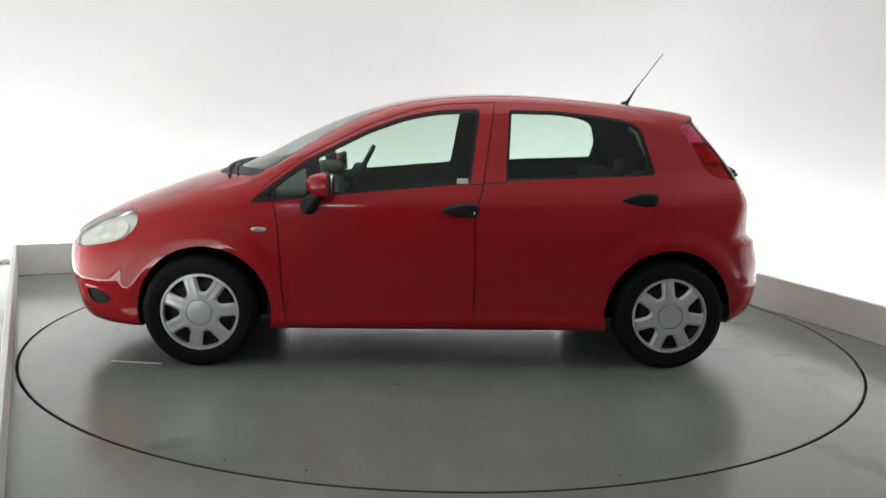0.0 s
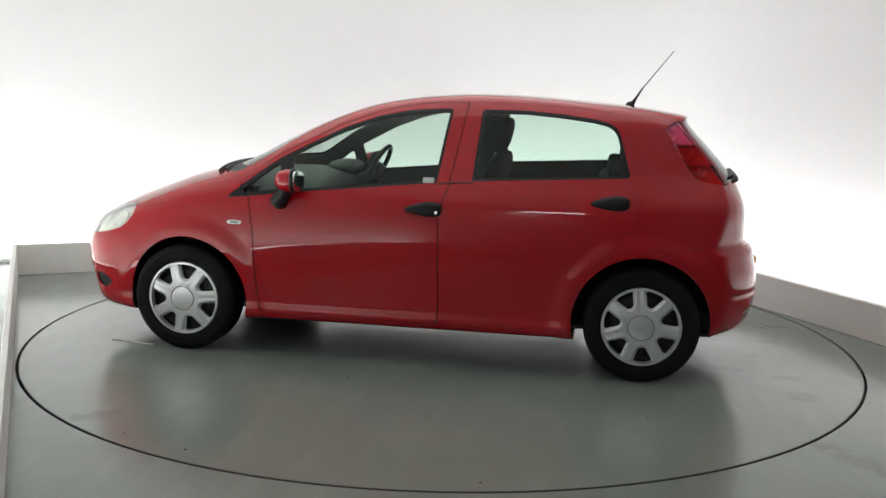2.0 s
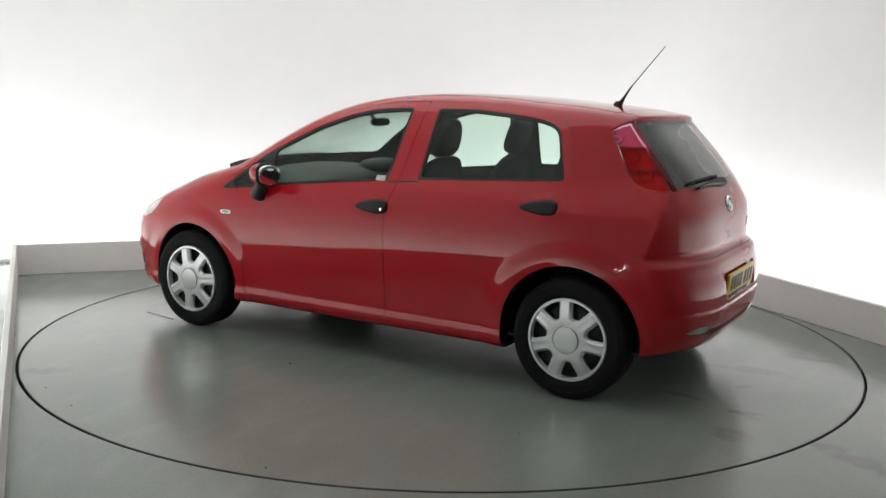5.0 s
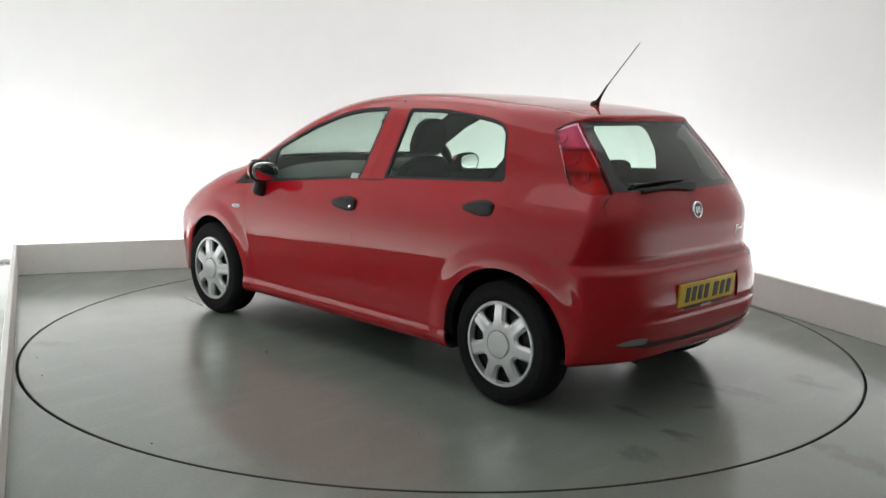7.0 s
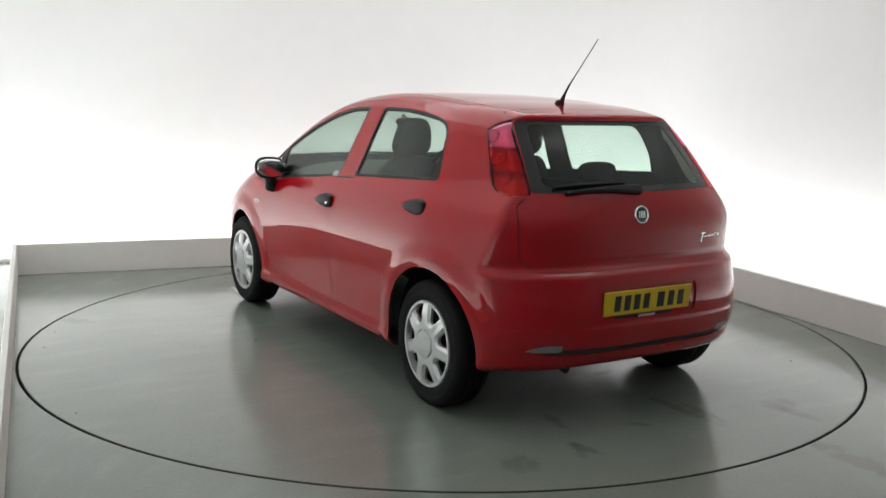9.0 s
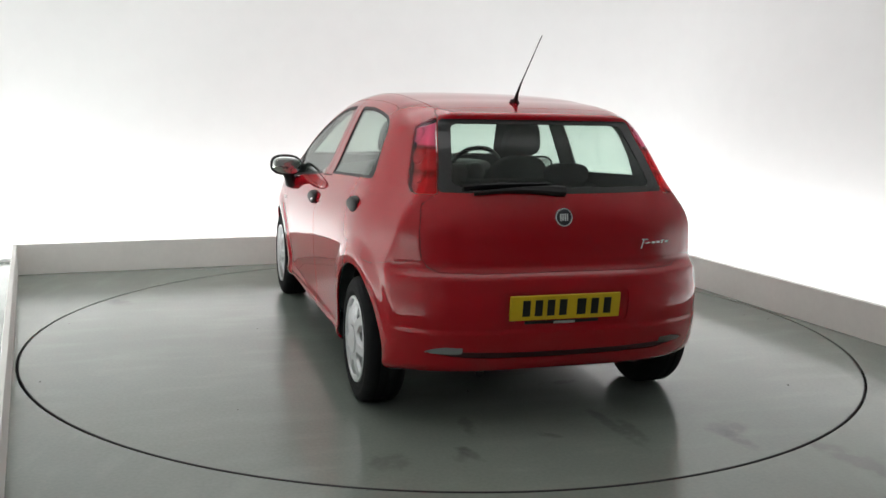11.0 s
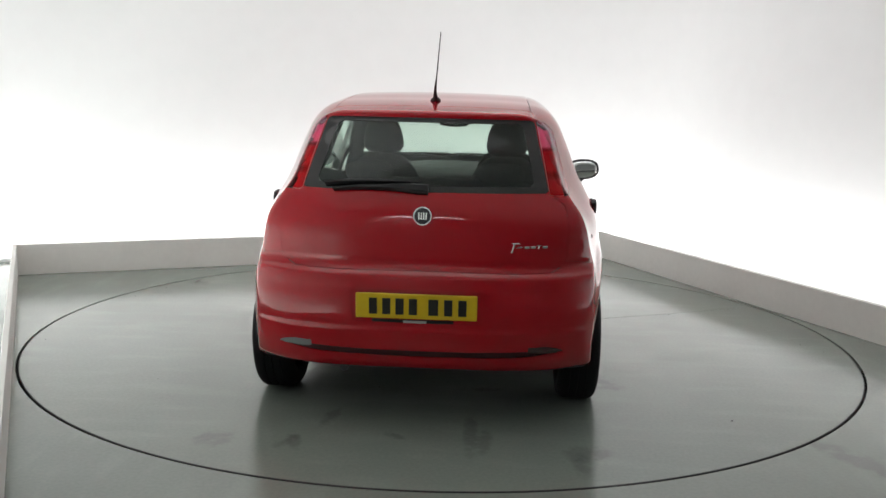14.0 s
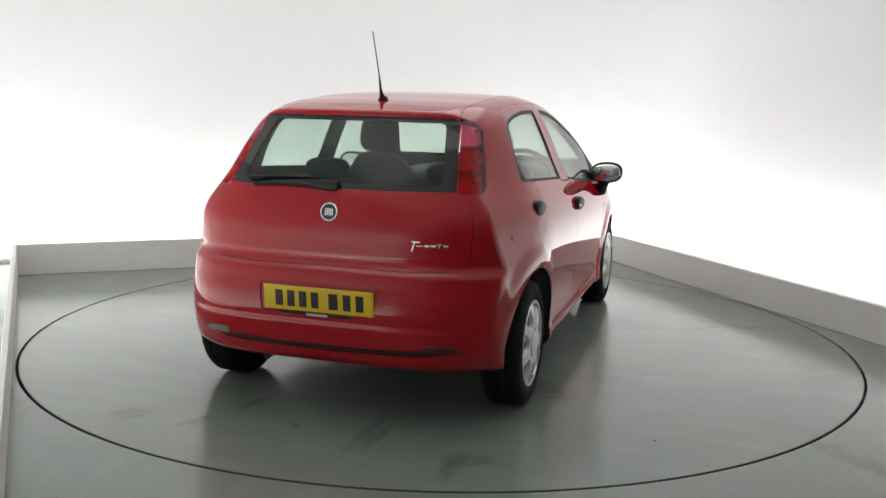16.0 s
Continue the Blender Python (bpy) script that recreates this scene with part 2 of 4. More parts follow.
def booth_wall():
    """White wall that runs round three sides with rounded corners."""
    l, u, v, r = LEFT + SET, RIGHT + SET, BACK + SET, 1.3
    path = [(-l, FRONT)]
    for cx, cy, a0 in ((-l + r, v - r, 180), (u - r, v - r, 90)):
        path += [(cx + r * math.cos(radians(a0 - 90 * i / 16)), cy + r * math.sin(radians(a0 - 90 * i / 16))) for i in range(17)]
    path.append((u, FRONT))
    bm = bmesh.new()
    cols = []
    for i, p in enumerate(path):
        a, b = Vector(path[max(i - 1, 0)]), Vector(path[min(i + 1, len(path) - 1)])
        d = (b - a).normalized()
        o = Vector((-d.y, d.x)) * 0.12
        cols.append([bm.verts.new((p[0], p[1], 0)), bm.verts.new((p[0], p[1], CEIL)), bm.verts.new((p[0] + o.x, p[1] + o.y, CEIL)), bm.verts.new((p[0] + o.x, p[1] + o.y, 0))])
    for a, b in zip(cols, cols[1:]):
        for i in range(3):
            bm.faces.new((a[i], b[i], b[i + 1], a[i + 1]))
    bmesh.ops.transform(bm, matrix=room, verts=bm.verts)
    ob = mesh_object("wall_booth", bm, WALL, smooth=True)
    return tagged(ob, "seamless white painted wall with rounded corners", "wall", kind="structure")


def kerb_board(name, m, length):
    bm = bmesh.new()
    box(bm, -length / 2, length / 2, 0, 0.03, 0, KERB, 0.004)
    bmesh.ops.transform(bm, matrix=room @ m, verts=bm.verts)
    ob = mesh_object(name, bm, KERBM)
    return tagged(ob, "low white board that hides the lights along the wall", "kerb board", kind="structure")


ring_floor()
pit()
disc = turntable()
booth_wall()
kerb_board("kerb_board_back", pose((RIGHT - LEFT) / 2, BACK, 0), LEFT + RIGHT + 0.06)
kerb_board("kerb_board_side", pose(-LEFT, BACK, 0, 0, 0, 90 - TOE) @ pose((FRONT - BACK) / 2, 0, 0), BACK - FRONT)
kerb_board("kerb_board_side", pose(RIGHT, BACK / 2 + FRONT / 2, 0, 0, 0, -90), BACK - FRONT)
bm = bmesh.new()
box(bm, -4, 4, FRONT - 0.1, 4, CEIL, CEIL + 0.1, 0, room)
tagged(mesh_object("ceiling", bm, CEILM), "plain white ceiling", "ceiling", kind="structure")
# added wall out of view; its grey sets the fill from the camera side
bm = bmesh.new()
box(bm, -4, 4, FRONT - 0.12, FRONT, 0, CEIL, 0, room)
tagged(mesh_object("wall_fill", bm, GREYWALL), "added grey wall out of view that returns fill light", "wall", kind="structure")


# ---------------------------------------------------------------- the car's skin as smooth surfaces that meet in rounded edges
def curve(pts):
    """Smooth curve through (x, value) pairs; returns a function that gives value and slope."""
    p = np.array(sorted(pts), float)
    X, Y = p[:, 0], p[:, 1]
    d = np.diff(Y) / np.diff(X)
    h = np.diff(X)
    m = np.empty(len(X))
    m[0], m[-1] = d[0], d[-1]
    m[1:-1] = (d[:-1] * h[1:] + d[1:] * h[:-1]) / (h[1:] + h[:-1])

    def f(x):
        x = np.asarray(x, float)
        i = np.clip(np.searchsorted(X, x) - 1, 0, len(X) - 2)
        hh = h[i]
        s = (x - X[i]) / hh
        t = np.clip(s, 0, 1)
        v = Y[i] * (1 + 2 * t) * (1 - t) ** 2 + m[i] * hh * t * (1 - t) ** 2 + Y[i + 1] * t * t * (3 - 2 * t) + m[i + 1] * hh * t * t * (t - 1)
        g = (6 * t * t - 6 * t) * (Y[i] - Y[i + 1]) / hh + m[i] * (1 - t) * (1 - 3 * t) + m[i + 1] * t * (3 * t - 2)
        return v + g * (s - t) * hh, g
    return f


TOP = curve([(2.3, 0.40), (2.14, 0.58), (2.05, 0.665), (1.92, 0.742), (1.79, 0.806), (1.59, 0.886), (1.385, 0.960), (1.22, 1.003), (1.12, 1.035), (0.98, 1.097), (0.78, 1.203), (0.577, 1.298), (0.41, 1.360), (0.24, 1.408), (0.07, 1.438), (-0.1, 1.456), (-0.27, 1.466), (-0.44, 1.467), (-0.61, 1.461), (-0.78, 1.451), (-0.957, 1.436), (-1.153, 1.42), (-1.31, 1.40), (-1.48, 1.37), (-1.7, 1.33)])
NOSE = curve([(0.1, 1.98), (0.2, 2.03), (0.3, 2.065), (0.4, 2.085), (0.5, 2.09), (0.6, 2.085), (0.75, 2.06), (1.0, 2.0), (1.5, 1.9)])
TAIL = curve([(0.1, -1.74), (0.22, -1.78), (0.28, -1.82), (0.35, -1.852), (0.42, -1.868), (0.50, -1.874), (0.57, -1.868), (0.63, -1.853), (0.66, -1.847), (0.682, -1.838), (0.700, -1.814), (0.716, -1.799), (0.75, -1.796), (0.80, -1.793), (0.87, -1.790), (0.93, -1.778), (0.98, -1.760), (1.03, -1.735), (1.10, -1.68), (1.2, -1.592), (1.315, -1.484), (1.342, -1.464), (1.360, -1.466), (1.385, -1.455), (1.41, -1.42), (1.5, -1.34)])
SIDE = curve([(0.1, 0.78), (0.20, 0.812), (0.235, 0.818), (0.262, 0.8175), (0.300, 0.811), (0.34, 0.812), (0.45, 0.822), (0.60, 0.832), (0.72, 0.833), (0.82, 0.824), (0.90, 0.805), (0.96, 0.78), (1.0, 0.758), (1.06, 0.727), (1.2, 0.667), (1.38, 0.585), (1.55, 0.505)])


def step(x, a, b):
    t = np.clip((x - a) / (b - a), 0, 1)
    return t * t * (3 - 2 * t)


def smax(a, b, k):
    h = np.maximum(k - np.abs(a - b), 0) / k
    return np.maximum(a, b) + h * h * k * 0.25


WHEELS = ((1.255, 0.30), (-1.255, 0.30))
ARCHES = ((1.235, 0.297, 0.352), (-1.250, 0.305, 0.355))


def skin(p):
    """Signed distance, roughly, to the car's outside; below zero is inside."""
    x, y, z = p[:, 0], np.abs(p[:, 1]), p[:, 2]
    k = y / 0.8
    xf = x + (0.28 - 0.10 * step(z, 0.6, 1.0)) * k ** 3 * step(x, -0.1, 0.7)
    t, ts = TOP(xf)
    top = (z + 0.05 * k ** 2.6 - t) / np.sqrt(1 + ts * ts)
    n, ns = NOSE(z)
    front = (x + 0.34 * k ** 3 - n) / np.sqrt(1 + ns * ns)
    r, rs = TAIL(z)
    back = (r - x + (0.25 - 0.02 * step(z, 0.7, 0.9)) * k ** (3.2 + 1.2 * (1 - step(z, 0.88, 1.03)))) / np.sqrt(1 + rs * rs)
    back = back - 0.005 * (1 - step(z, 0.448, 0.470)) * step(-x, 1.3, 1.6)
    front = front + 0.012 * (1 - step(z, 0.41, 0.44))
    w, ws = SIDE(z)
    w = w - 0.10 * np.maximum(0, (-x - 0.9) / 0.9) ** 2 - 0.10 * np.maximum(0, (x - 1.0) / 0.9) ** 2 - 0.03 * step(z, 0.60, 0.82) * step(-x, 1.1, 1.6) - 0.03 * step(z, 0.9, 1.1) * step(-x, 1.0, 1.5)
    w = w + 0.022 * step(z, 0.9, 1.1) * step(x, 0.1, 0.7)
    for ax, az, ar in ARCHES:
        w = w + 0.015 * (1 - step(np.hypot(x - ax, z - az), ar + 0.03, ar + 0.13))
    side = (y - w) / np.sqrt(1 + ws * ws)
    under = 0.20 + 0.05 * step(-x, 1.40, 1.68) - z
    f = smax(top, front, 0.10)
    f = smax(f, side, 0.11)
    f = smax(f, back, 0.020)
    return smax(f, under, 0.06)


def slope(p):
    e = 0.0015
    g = np.stack([skin(p + np.eye(3)[i] * e) - skin(p - np.eye(3)[i] * e) for i in range(3)], 1) / (2 * e)
    return g


def settle(p, rounds=4):
    """Moves points onto the skin."""
    for _ in range(rounds):
        g = slope(p)
        p = p - g * (skin(p) / np.maximum((g * g).sum(1), 0.05))[:, None]
    return p


def skin_mesh(h=0.026):
    """Quads over the half of the skin with y above zero."""
    ax = [np.arange(-2.0, 2.2, h), np.arange(-0.04, 0.92, h), np.arange(0.14, 1.54, h)]
    n = [len(a) for a in ax]
    G = np.stack(np.meshgrid(*ax, indexing="ij"), -1).reshape(-1, 3)
    F = skin(G).reshape(n)
    inside = F < 0
    count = sum(inside[i:n[0] - 1 + i, j:n[1] - 1 + j, k:n[2] - 1 + k].astype(int) for i in (0, 1) for j in (0, 1) for k in (0, 1))
    mixed = (count > 0) & (count < 8)
    ids = -np.ones(mixed.shape, int)
    cells = np.argwhere(mixed)
    ids[mixed] = np.arange(len(cells))
    pts = np.stack([ax[d][cells[:, d]] + h / 2 for d in range(3)], 1)
    pts = settle(pts, 6)
    quads = []
    for d in range(3):
        a, b = (d + 1) % 3, (d + 2) % 3
        lo = [slice(1, -1)] * 3
        lo[d] = slice(0, n[d] - 1)
        hi = list(lo)
        hi[d] = slice(1, n[d])
        f0, f1 = inside[tuple(lo)], inside[tuple(hi)]
        for flip, mask in ((False, f0 & ~f1), (True, ~f0 & f1)):
            c = np.argwhere(mask)
            c[:, a] += 1
            c[:, b] += 1
            q = []
            for da, db in ((0, 0), (1, 0), (1, 1), (0, 1)):
                e = c.copy()
                e[:, a] -= 1 - da
                e[:, b] -= 1 - db
                q.append(ids[e[:, 0], e[:, 1], e[:, 2]])
            q = np.stack(q, 1)
            quads.append(q[:, ::-1] if flip else q)
    return pts, [tuple(q) for q in np.concatenate(quads).tolist()]


HEADLINER = material("grey_headliner", (0.12, 0.12, 0.115), 0.9, 0, 0, 0.1, 30, 0.2, 500)
BLACK_GLOSS = material("black_glass_border", (0.008, 0.008, 0.009), 0.08)
LENS_GREY = material("grey_lens", (0.20, 0.205, 0.21), 0.15, 0, 1.0)
LENS_DARK = material("dark_red_lens", (0.05, 0.004, 0.006), 0.15, 0, 1.0)
CLEAR = glass("clear_lens", (0.97, 0.98, 0.975))
REFLECTOR = material("lamp_reflector", (0.90, 0.89, 0.82), 0.30, 0.0, 0, 0.10, 30)
# body red darkened to stand for the shade inside the bumper groove
SLOT_SHADE = material("slot_shade_red", (0.045, 0.004, 0.006), 0.6)
YELLOW = material("yellow_plate", (0.68, 0.46, 0.012), 0.35, 0, 0, 0.06, 12)
INK = material("plate_black", (0.01, 0.01, 0.01), 0.4)
CLOTH = material("dark_seat_cloth", (0.028, 0.029, 0.031), 0.95, 0, 0, 0.25, 25, 0.4, 700)
LENS_DARK_GREY = material("dark_badge_enamel", (0.03, 0.03, 0.035), 0.25)
TRIM = material("dark_dash_plastic", (0.030, 0.032, 0.032), 0.6, 0, 0, 0.15, 20, 0.25, 400)
MIRROR = material("mirror_glass", (0.8, 0.82, 0.82), 0.02, 1.0)
PAPER = material("white_sticker", (0.42, 0.45, 0.43), 0.6, 0, 0, 0.1, 60)


def rear_lamp_material():
    """See-through red lens with a pale pink upper chamber and a dark divider."""
    m = glass("rear_lamp_lens", (0.9, 0.3, 0.35))
    nt = m.node_tree
    tr = nt.nodes["Transparent BSDF"]
    geo = nt.nodes.new("ShaderNodeTexCoord")
    sep = nt.nodes.new("ShaderNodeSeparateXYZ")
    nt.links.new(geo.outputs["Object"], sep.inputs[0])
    ramp = nt.nodes.new("ShaderNodeValToRGB")
    k = nt.nodes.new("ShaderNodeMapRange")
    k.inputs[1].default_value, k.inputs[2].default_value = 1.02, 1.36
    nt.links.new(sep.outputs[2], k.inputs[0])
    nt.links.new(k.outputs[0], ramp.inputs[0])
    e = ramp.color_ramp.elements
    e[0].position, e[0].color = 0.0, (0.84, 0.18, 0.23, 1)
    e[1].position, e[1].color = 1.0, (0.95, 0.58, 0.72, 1)
    for p, c in ((0.20, (0.84, 0.17, 0.22, 1)), (0.27, (0.60, 0.10, 0.13, 1)), (0.33, (0.84, 0.18, 0.23, 1)), (0.55, (0.78, 0.14, 0.19, 1)), (0.58, (0.50, 0.10, 0.14, 1)), (0.62, (0.92, 0.50, 0.63, 1))):
        x = e.new(p)
        x.color = c
    nt.links.new(ramp.outputs[0], tr.inputs[0])
    return m


LAMP_RED = rear_lamp_material()


def tube(bm, pts, r, n=10):
    """Round bar through points; r a number or one for each point."""
    pts = [Vector(p) for p in pts]
    rr = r if isinstance(r, (list, tuple)) else [r] * len(pts)
    rings = []
    for i, p in enumerate(pts):
        d = (pts[min(i + 1, len(pts) - 1)] - pts[max(i - 1, 0)]).normalized()
        s = d.orthogonal().normalized() if i == 0 else (s - d * s.dot(d)).normalized()
        u = d.cross(s)
        rings.append([bm.verts.new(p + (s * math.cos(2 * math.pi * j / n) + u * math.sin(2 * math.pi * j / n)) * rr[i]) for j in range(n)])
    for a, b in zip(rings, rings[1:]):
        for j in range(n):
            bm.faces.new((a[j], a[(j + 1) % n], b[(j + 1) % n], b[j]))
    bm.faces.new(rings[0][::-1])
    bm.faces.new(rings[-1])
    return bm


def flip(bm, s):
    """Mirrors to the right-hand side of the car when s is below zero."""
    if s < 0:
        bmesh.ops.scale(bm, vec=(1, -1, 1), verts=bm.verts)
        bmesh.ops.reverse_faces(bm, faces=bm.faces)
    return bm


def car_part(name, bm, mat, parent, label="", smooth=True):
    return place(mesh_object(name, bm, mat, None, smooth), parent, label)


def door_handle(owner, x, z, s):
    """Black grip, pointed in front and blunt behind, bowed out from the door."""
    y = float(SIDE(z)[0]) + (0.004 if x > -0.5 else -0.010)
    bm = bmesh.new()

    def bow(v):
        t = v.x / 0.104
        f = 1 - 0.78 * max(0, (t + 0.35) / 1.35) ** 1.3
        return Vector((v.x, v.y + 0.004 * (1 - t * t), v.z * f - 0.012 * max(0, t) ** 2 * 0.4 - 0.2 * v.y))
    blob(bm, (x, y, z), (0.101, 0.020, 0.038), 3.6, 16, 28, bow)
    grip = car_part("handle", flip(bm, s), BLACK, owner, "black plastic handle")
    if x > -0.5:
        bm = bmesh.new()
        spin(bm, [(0, 0.004), (0.007, 0.004), (0.009, 0.0), (0.009, -0.01)], 16, "y", m=pose(x - 0.075, y + 0.022, z - 0.012))
        bmesh.ops.recalc_face_normals(bm, faces=bm.faces)
        car_part("lock", flip(bm, s), CHROME, grip, "silver key lock")


def outline(pts, a=0, b=2):
    """Signed distance to a polygon in two of the axes; below zero inside."""
    q = np.array(pts, float)
    A, B = q, np.roll(q, -1, 0)

    def f(P):
        p = np.stack([P[:, a], P[:, b]], 1)
        best = np.full(len(p), 1e9)
        inside = np.zeros(len(p), bool)
        for s, e in zip(A, B):
            d = e - s
            t = np.clip(((p - s) @ d) / (d @ d), 0, 1)
            best = np.minimum(best, np.hypot(*(p - s - t[:, None] * d).T))
            hit = (s[1] > p[:, 1]) != (e[1] > p[:, 1])
            xs = s[0] + (p[:, 1] - s[1]) * d[0] / (d[1] if d[1] else 1e-9)
            inside ^= hit & (p[:, 0] < xs)
        return np.where(inside, -best, best)
    return f


def clip(sheet, phi, on_skin=True):
    """The piece of a sheet where phi is below zero."""
    P, polys = sheet
    if not len(polys):
        return sheet
    v = phi(P)
    keep, fresh, cache, out = v <= 0, [], {}, []
    for poly in polys:
        k = [keep[i] for i in poly]
        if all(k):
            out.append(poly)
            continue
        if not any(k):
            continue
        q = []
        for i, j in zip(poly, poly[1:] + poly[:1]):
            if keep[i]:
                q.append(i)
            if keep[i] != keep[j]:
                key = (i, j) if i < j else (j, i)
                if key not in cache:
                    cache[key] = len(P) + len(fresh)
                    a, b = key
                    t = v[a] / (v[a] - v[b])
                    fresh.append(P[a] * (1 - t) + P[b] * t)
                q.append(cache[key])
        if len(q) > 2:
            out.append(tuple(q))
    if fresh:
        new_points = np.array(fresh)
        if on_skin:
            new_points = settle(new_points, 2)
        P = np.concatenate([P, new_points])
    used = sorted({i for q in out for i in q})
    back = {o: n for n, o in enumerate(used)}
    return P[used] if used else P[:0], [tuple(back[i] for i in q) for q in out]


def split(sheet, phi, gap=0.0032):
    return clip(sheet, lambda P: phi(P) + gap / 2), clip(sheet, lambda P: gap / 2 - phi(P))


def both(*fs):
    return lambda P: np.max([f(P) for f in fs], 0)


def either(*fs):
    return lambda P: np.min([f(P) for f in fs], 0)


OFF = Vector((0.0725, -0.0033, 0))      # the car stands a little off the turntable's centre


def place(ob, parent, label=""):
    ob.parent = parent
    if parent.type == "EMPTY":
        ob.location = OFF
    return tagged(ob, label)


def shell(name, sheet, mats, parent, side=0, thick=0.012, sink=0.0, label=""):
    """A panel with thickness from a sheet of the half skin. side: 1 left, -1 right, 0 both halves joined over the middle."""
    P, polys = sheet
    n = slope(P)
    n /= np.linalg.norm(n, axis=1)[:, None]
    if side == 0:
        mid = P[:, 1] < 2e-4
        P = P.copy()
        P[mid, 1] = 0
        n[mid, 1] = 0
        idx = np.where(mid, np.arange(len(P)), np.cumsum(~mid) - 1 + len(P))
        P = np.concatenate([P, P[~mid] * (1, -1, 1)])
        n = np.concatenate([n, n[~mid] * (1, -1, 1)])
        polys = polys + [tuple(int(idx[i]) for i in q[::-1]) for q in polys]
    elif side < 0:
        P, n = P * (1, -1, 1), n * (1, -1, 1)
        polys = [q[::-1] for q in polys]
    P = P - n * sink
    k = len(P)
    inner = [tuple(i + k for i in q[::-1]) for q in polys]
    edges = {}
    for q in polys:
        for i, j in zip(q, q[1:] + q[:1]):
            edges[(i, j)] = True
    rim = [(j, i, i + k, j + k) for i, j in edges if (j, i) not in edges]
    me = bpy.data.meshes.new(name)
    me.from_pydata(np.concatenate([P, P - n * thick]).tolist(), [], polys + rim + inner)
    for m in mats:
        me.materials.append(m)
    if len(mats) > 1:
        me.polygons.foreach_set("material_index", [0] * (len(polys) + len(rim)) + [1] * len(inner))
    me.polygons.foreach_set("use_smooth", [True] * len(me.polygons))
    me.update()
    me.normals_split_custom_set_from_vertices(np.concatenate([n, -n]).tolist())
    return place(new(name, me), parent, label)


car = tagged(new("car"), "red five-door hatchback with silver wheel covers on the turntable", "car")
P0, quads = skin_mesh(0.018)
half = clip((P0, quads), lambda P: -P[:, 1])
# wheel openings
arch = either(*[both(lambda P, a=a: np.hypot(P[:, 0] - a[0], P[:, 2] - a[1]) - a[2], lambda P: 0.42 - P[:, 1]) for a in ARCHES])
half = clip(half, lambda P: -arch(P))
under, half = split(half, lambda P: P[:, 2] - 0.212 - 0.05 * step(-P[:, 0], 1.40, 1.68), 0.0)
shell("underbody", under, [STEEL], car, 0, 0.01)

# doors and side windows in side view
DLO_F = [(1.003, 0.872), (0.93, 0.935), (0.83, 1.014), (0.719, 1.094), (0.557, 1.177), (0.387, 1.262), (0.197, 1.331), (0.10, 1.354), (0.005, 1.370), (-0.19, 1.382), (-0.213, 1.372), (-0.160, 0.993), (0.20, 0.958), (0.53, 0.925), (0.82, 0.891)]
DLO_R = [(-0.372, 1.374), (-0.385, 1.381), (-0.605, 1.381), (-0.81, 1.365), (-0.97, 1.345), (-1.04, 1.327), (-1.075, 1.307), (-1.10, 1.275), (-1.163, 1.060), (-1.155, 1.051), (-0.345, 1.008)]
DOOR_F = [(0.870, 0.878), (0.935, 0.950), (0.84, 1.030), (0.729, 1.112), (0.565, 1.196), (0.395, 1.283), (0.205, 1.354), (0.10, 1.383), (-0.05, 1.406), (-0.295, 1.418), (-0.225, 0.974), (-0.180, 0.84), (-0.188, 0.626), (-0.189, 0.262), (-0.17, 0.246), (0.78, 0.240), (0.808, 0.262), (0.832, 0.47), (0.842, 0.69)]
DOOR_R = [(-0.295, 1.418), (-0.678, 1.412), (-0.93, 1.395), (-1.03, 1.382), (-1.095, 1.350), (-1.135, 1.30), (-1.182, 1.172), (-1.207, 1.047), (-1.212, 0.958), (-1.206, 0.833), (-1.127, 0.736), (-1.02, 0.62), (-0.93, 0.50), (-0.895, 0.40), (-0.885, 0.28), (-0.865, 0.252), (-0.20, 0.246), (-0.189, 0.262), (-0.188, 0.626), (-0.180, 0.84), (-0.225, 0.974)]
on_side = lambda P: 0.30 - P[:, 1]
dlo_f, dlo_r = outline(DLO_F), outline(DLO_R)
door_f, rest = split(half, both(outline(DOOR_F), on_side), 0.0055)
door_r, rest = split(rest, both(outline(DOOR_R), on_side), 0.0025)
win_f, door_f = split(door_f, dlo_f, 0.0)
win_r, door_r = split(door_r, dlo_r, 0.0)
sail, rest = split(rest, both(dlo_f, on_side), 0.0)
pane_f_line = outline([(0.60, 0.85), (0.66, 1.20), (0.60, 1.5), (-0.4, 1.5), (-0.4, 0.85)])
pane_f, frame_f = split(win_f, both(lambda P: dlo_f(P) + 0.016, pane_f_line), 0.0)
quarter, frame_f = split(frame_f, both(lambda P: dlo_f(P) + 0.022, outline([(0.69, 0.8), (0.72, 1.2), (1.1, 1.2), (1.1, 0.8)])), 0.0)
pane_r, frame_r = split(win_r, both(lambda P: dlo_r(P) + 0.014, lambda P: -1.118 - P[:, 0] + 0.18 * (1.17 - P[:, 2])), 0.0)

# rear lights, tailgate, rear bumper
rim_line = curve([(0.9, 0.57), (1.036, 0.545), (1.18, 0.517), (1.325, 0.487), (1.5, 0.45)])
light_box = outline([(-1.332, 1.300), (-1.36, 1.328), (-1.40, 1.348), (-1.50, 1.37), (-1.9, 1.06), (-1.9, 1.034), (-1.62, 1.026), (-1.54, 1.036), (-1.485, 1.060), (-1.455, 1.095), (-1.375, 1.235)])
lamp_r, rest = split(rest, both(light_box, lambda P: rim_line(P[:, 2])[0] - P[:, 1]))
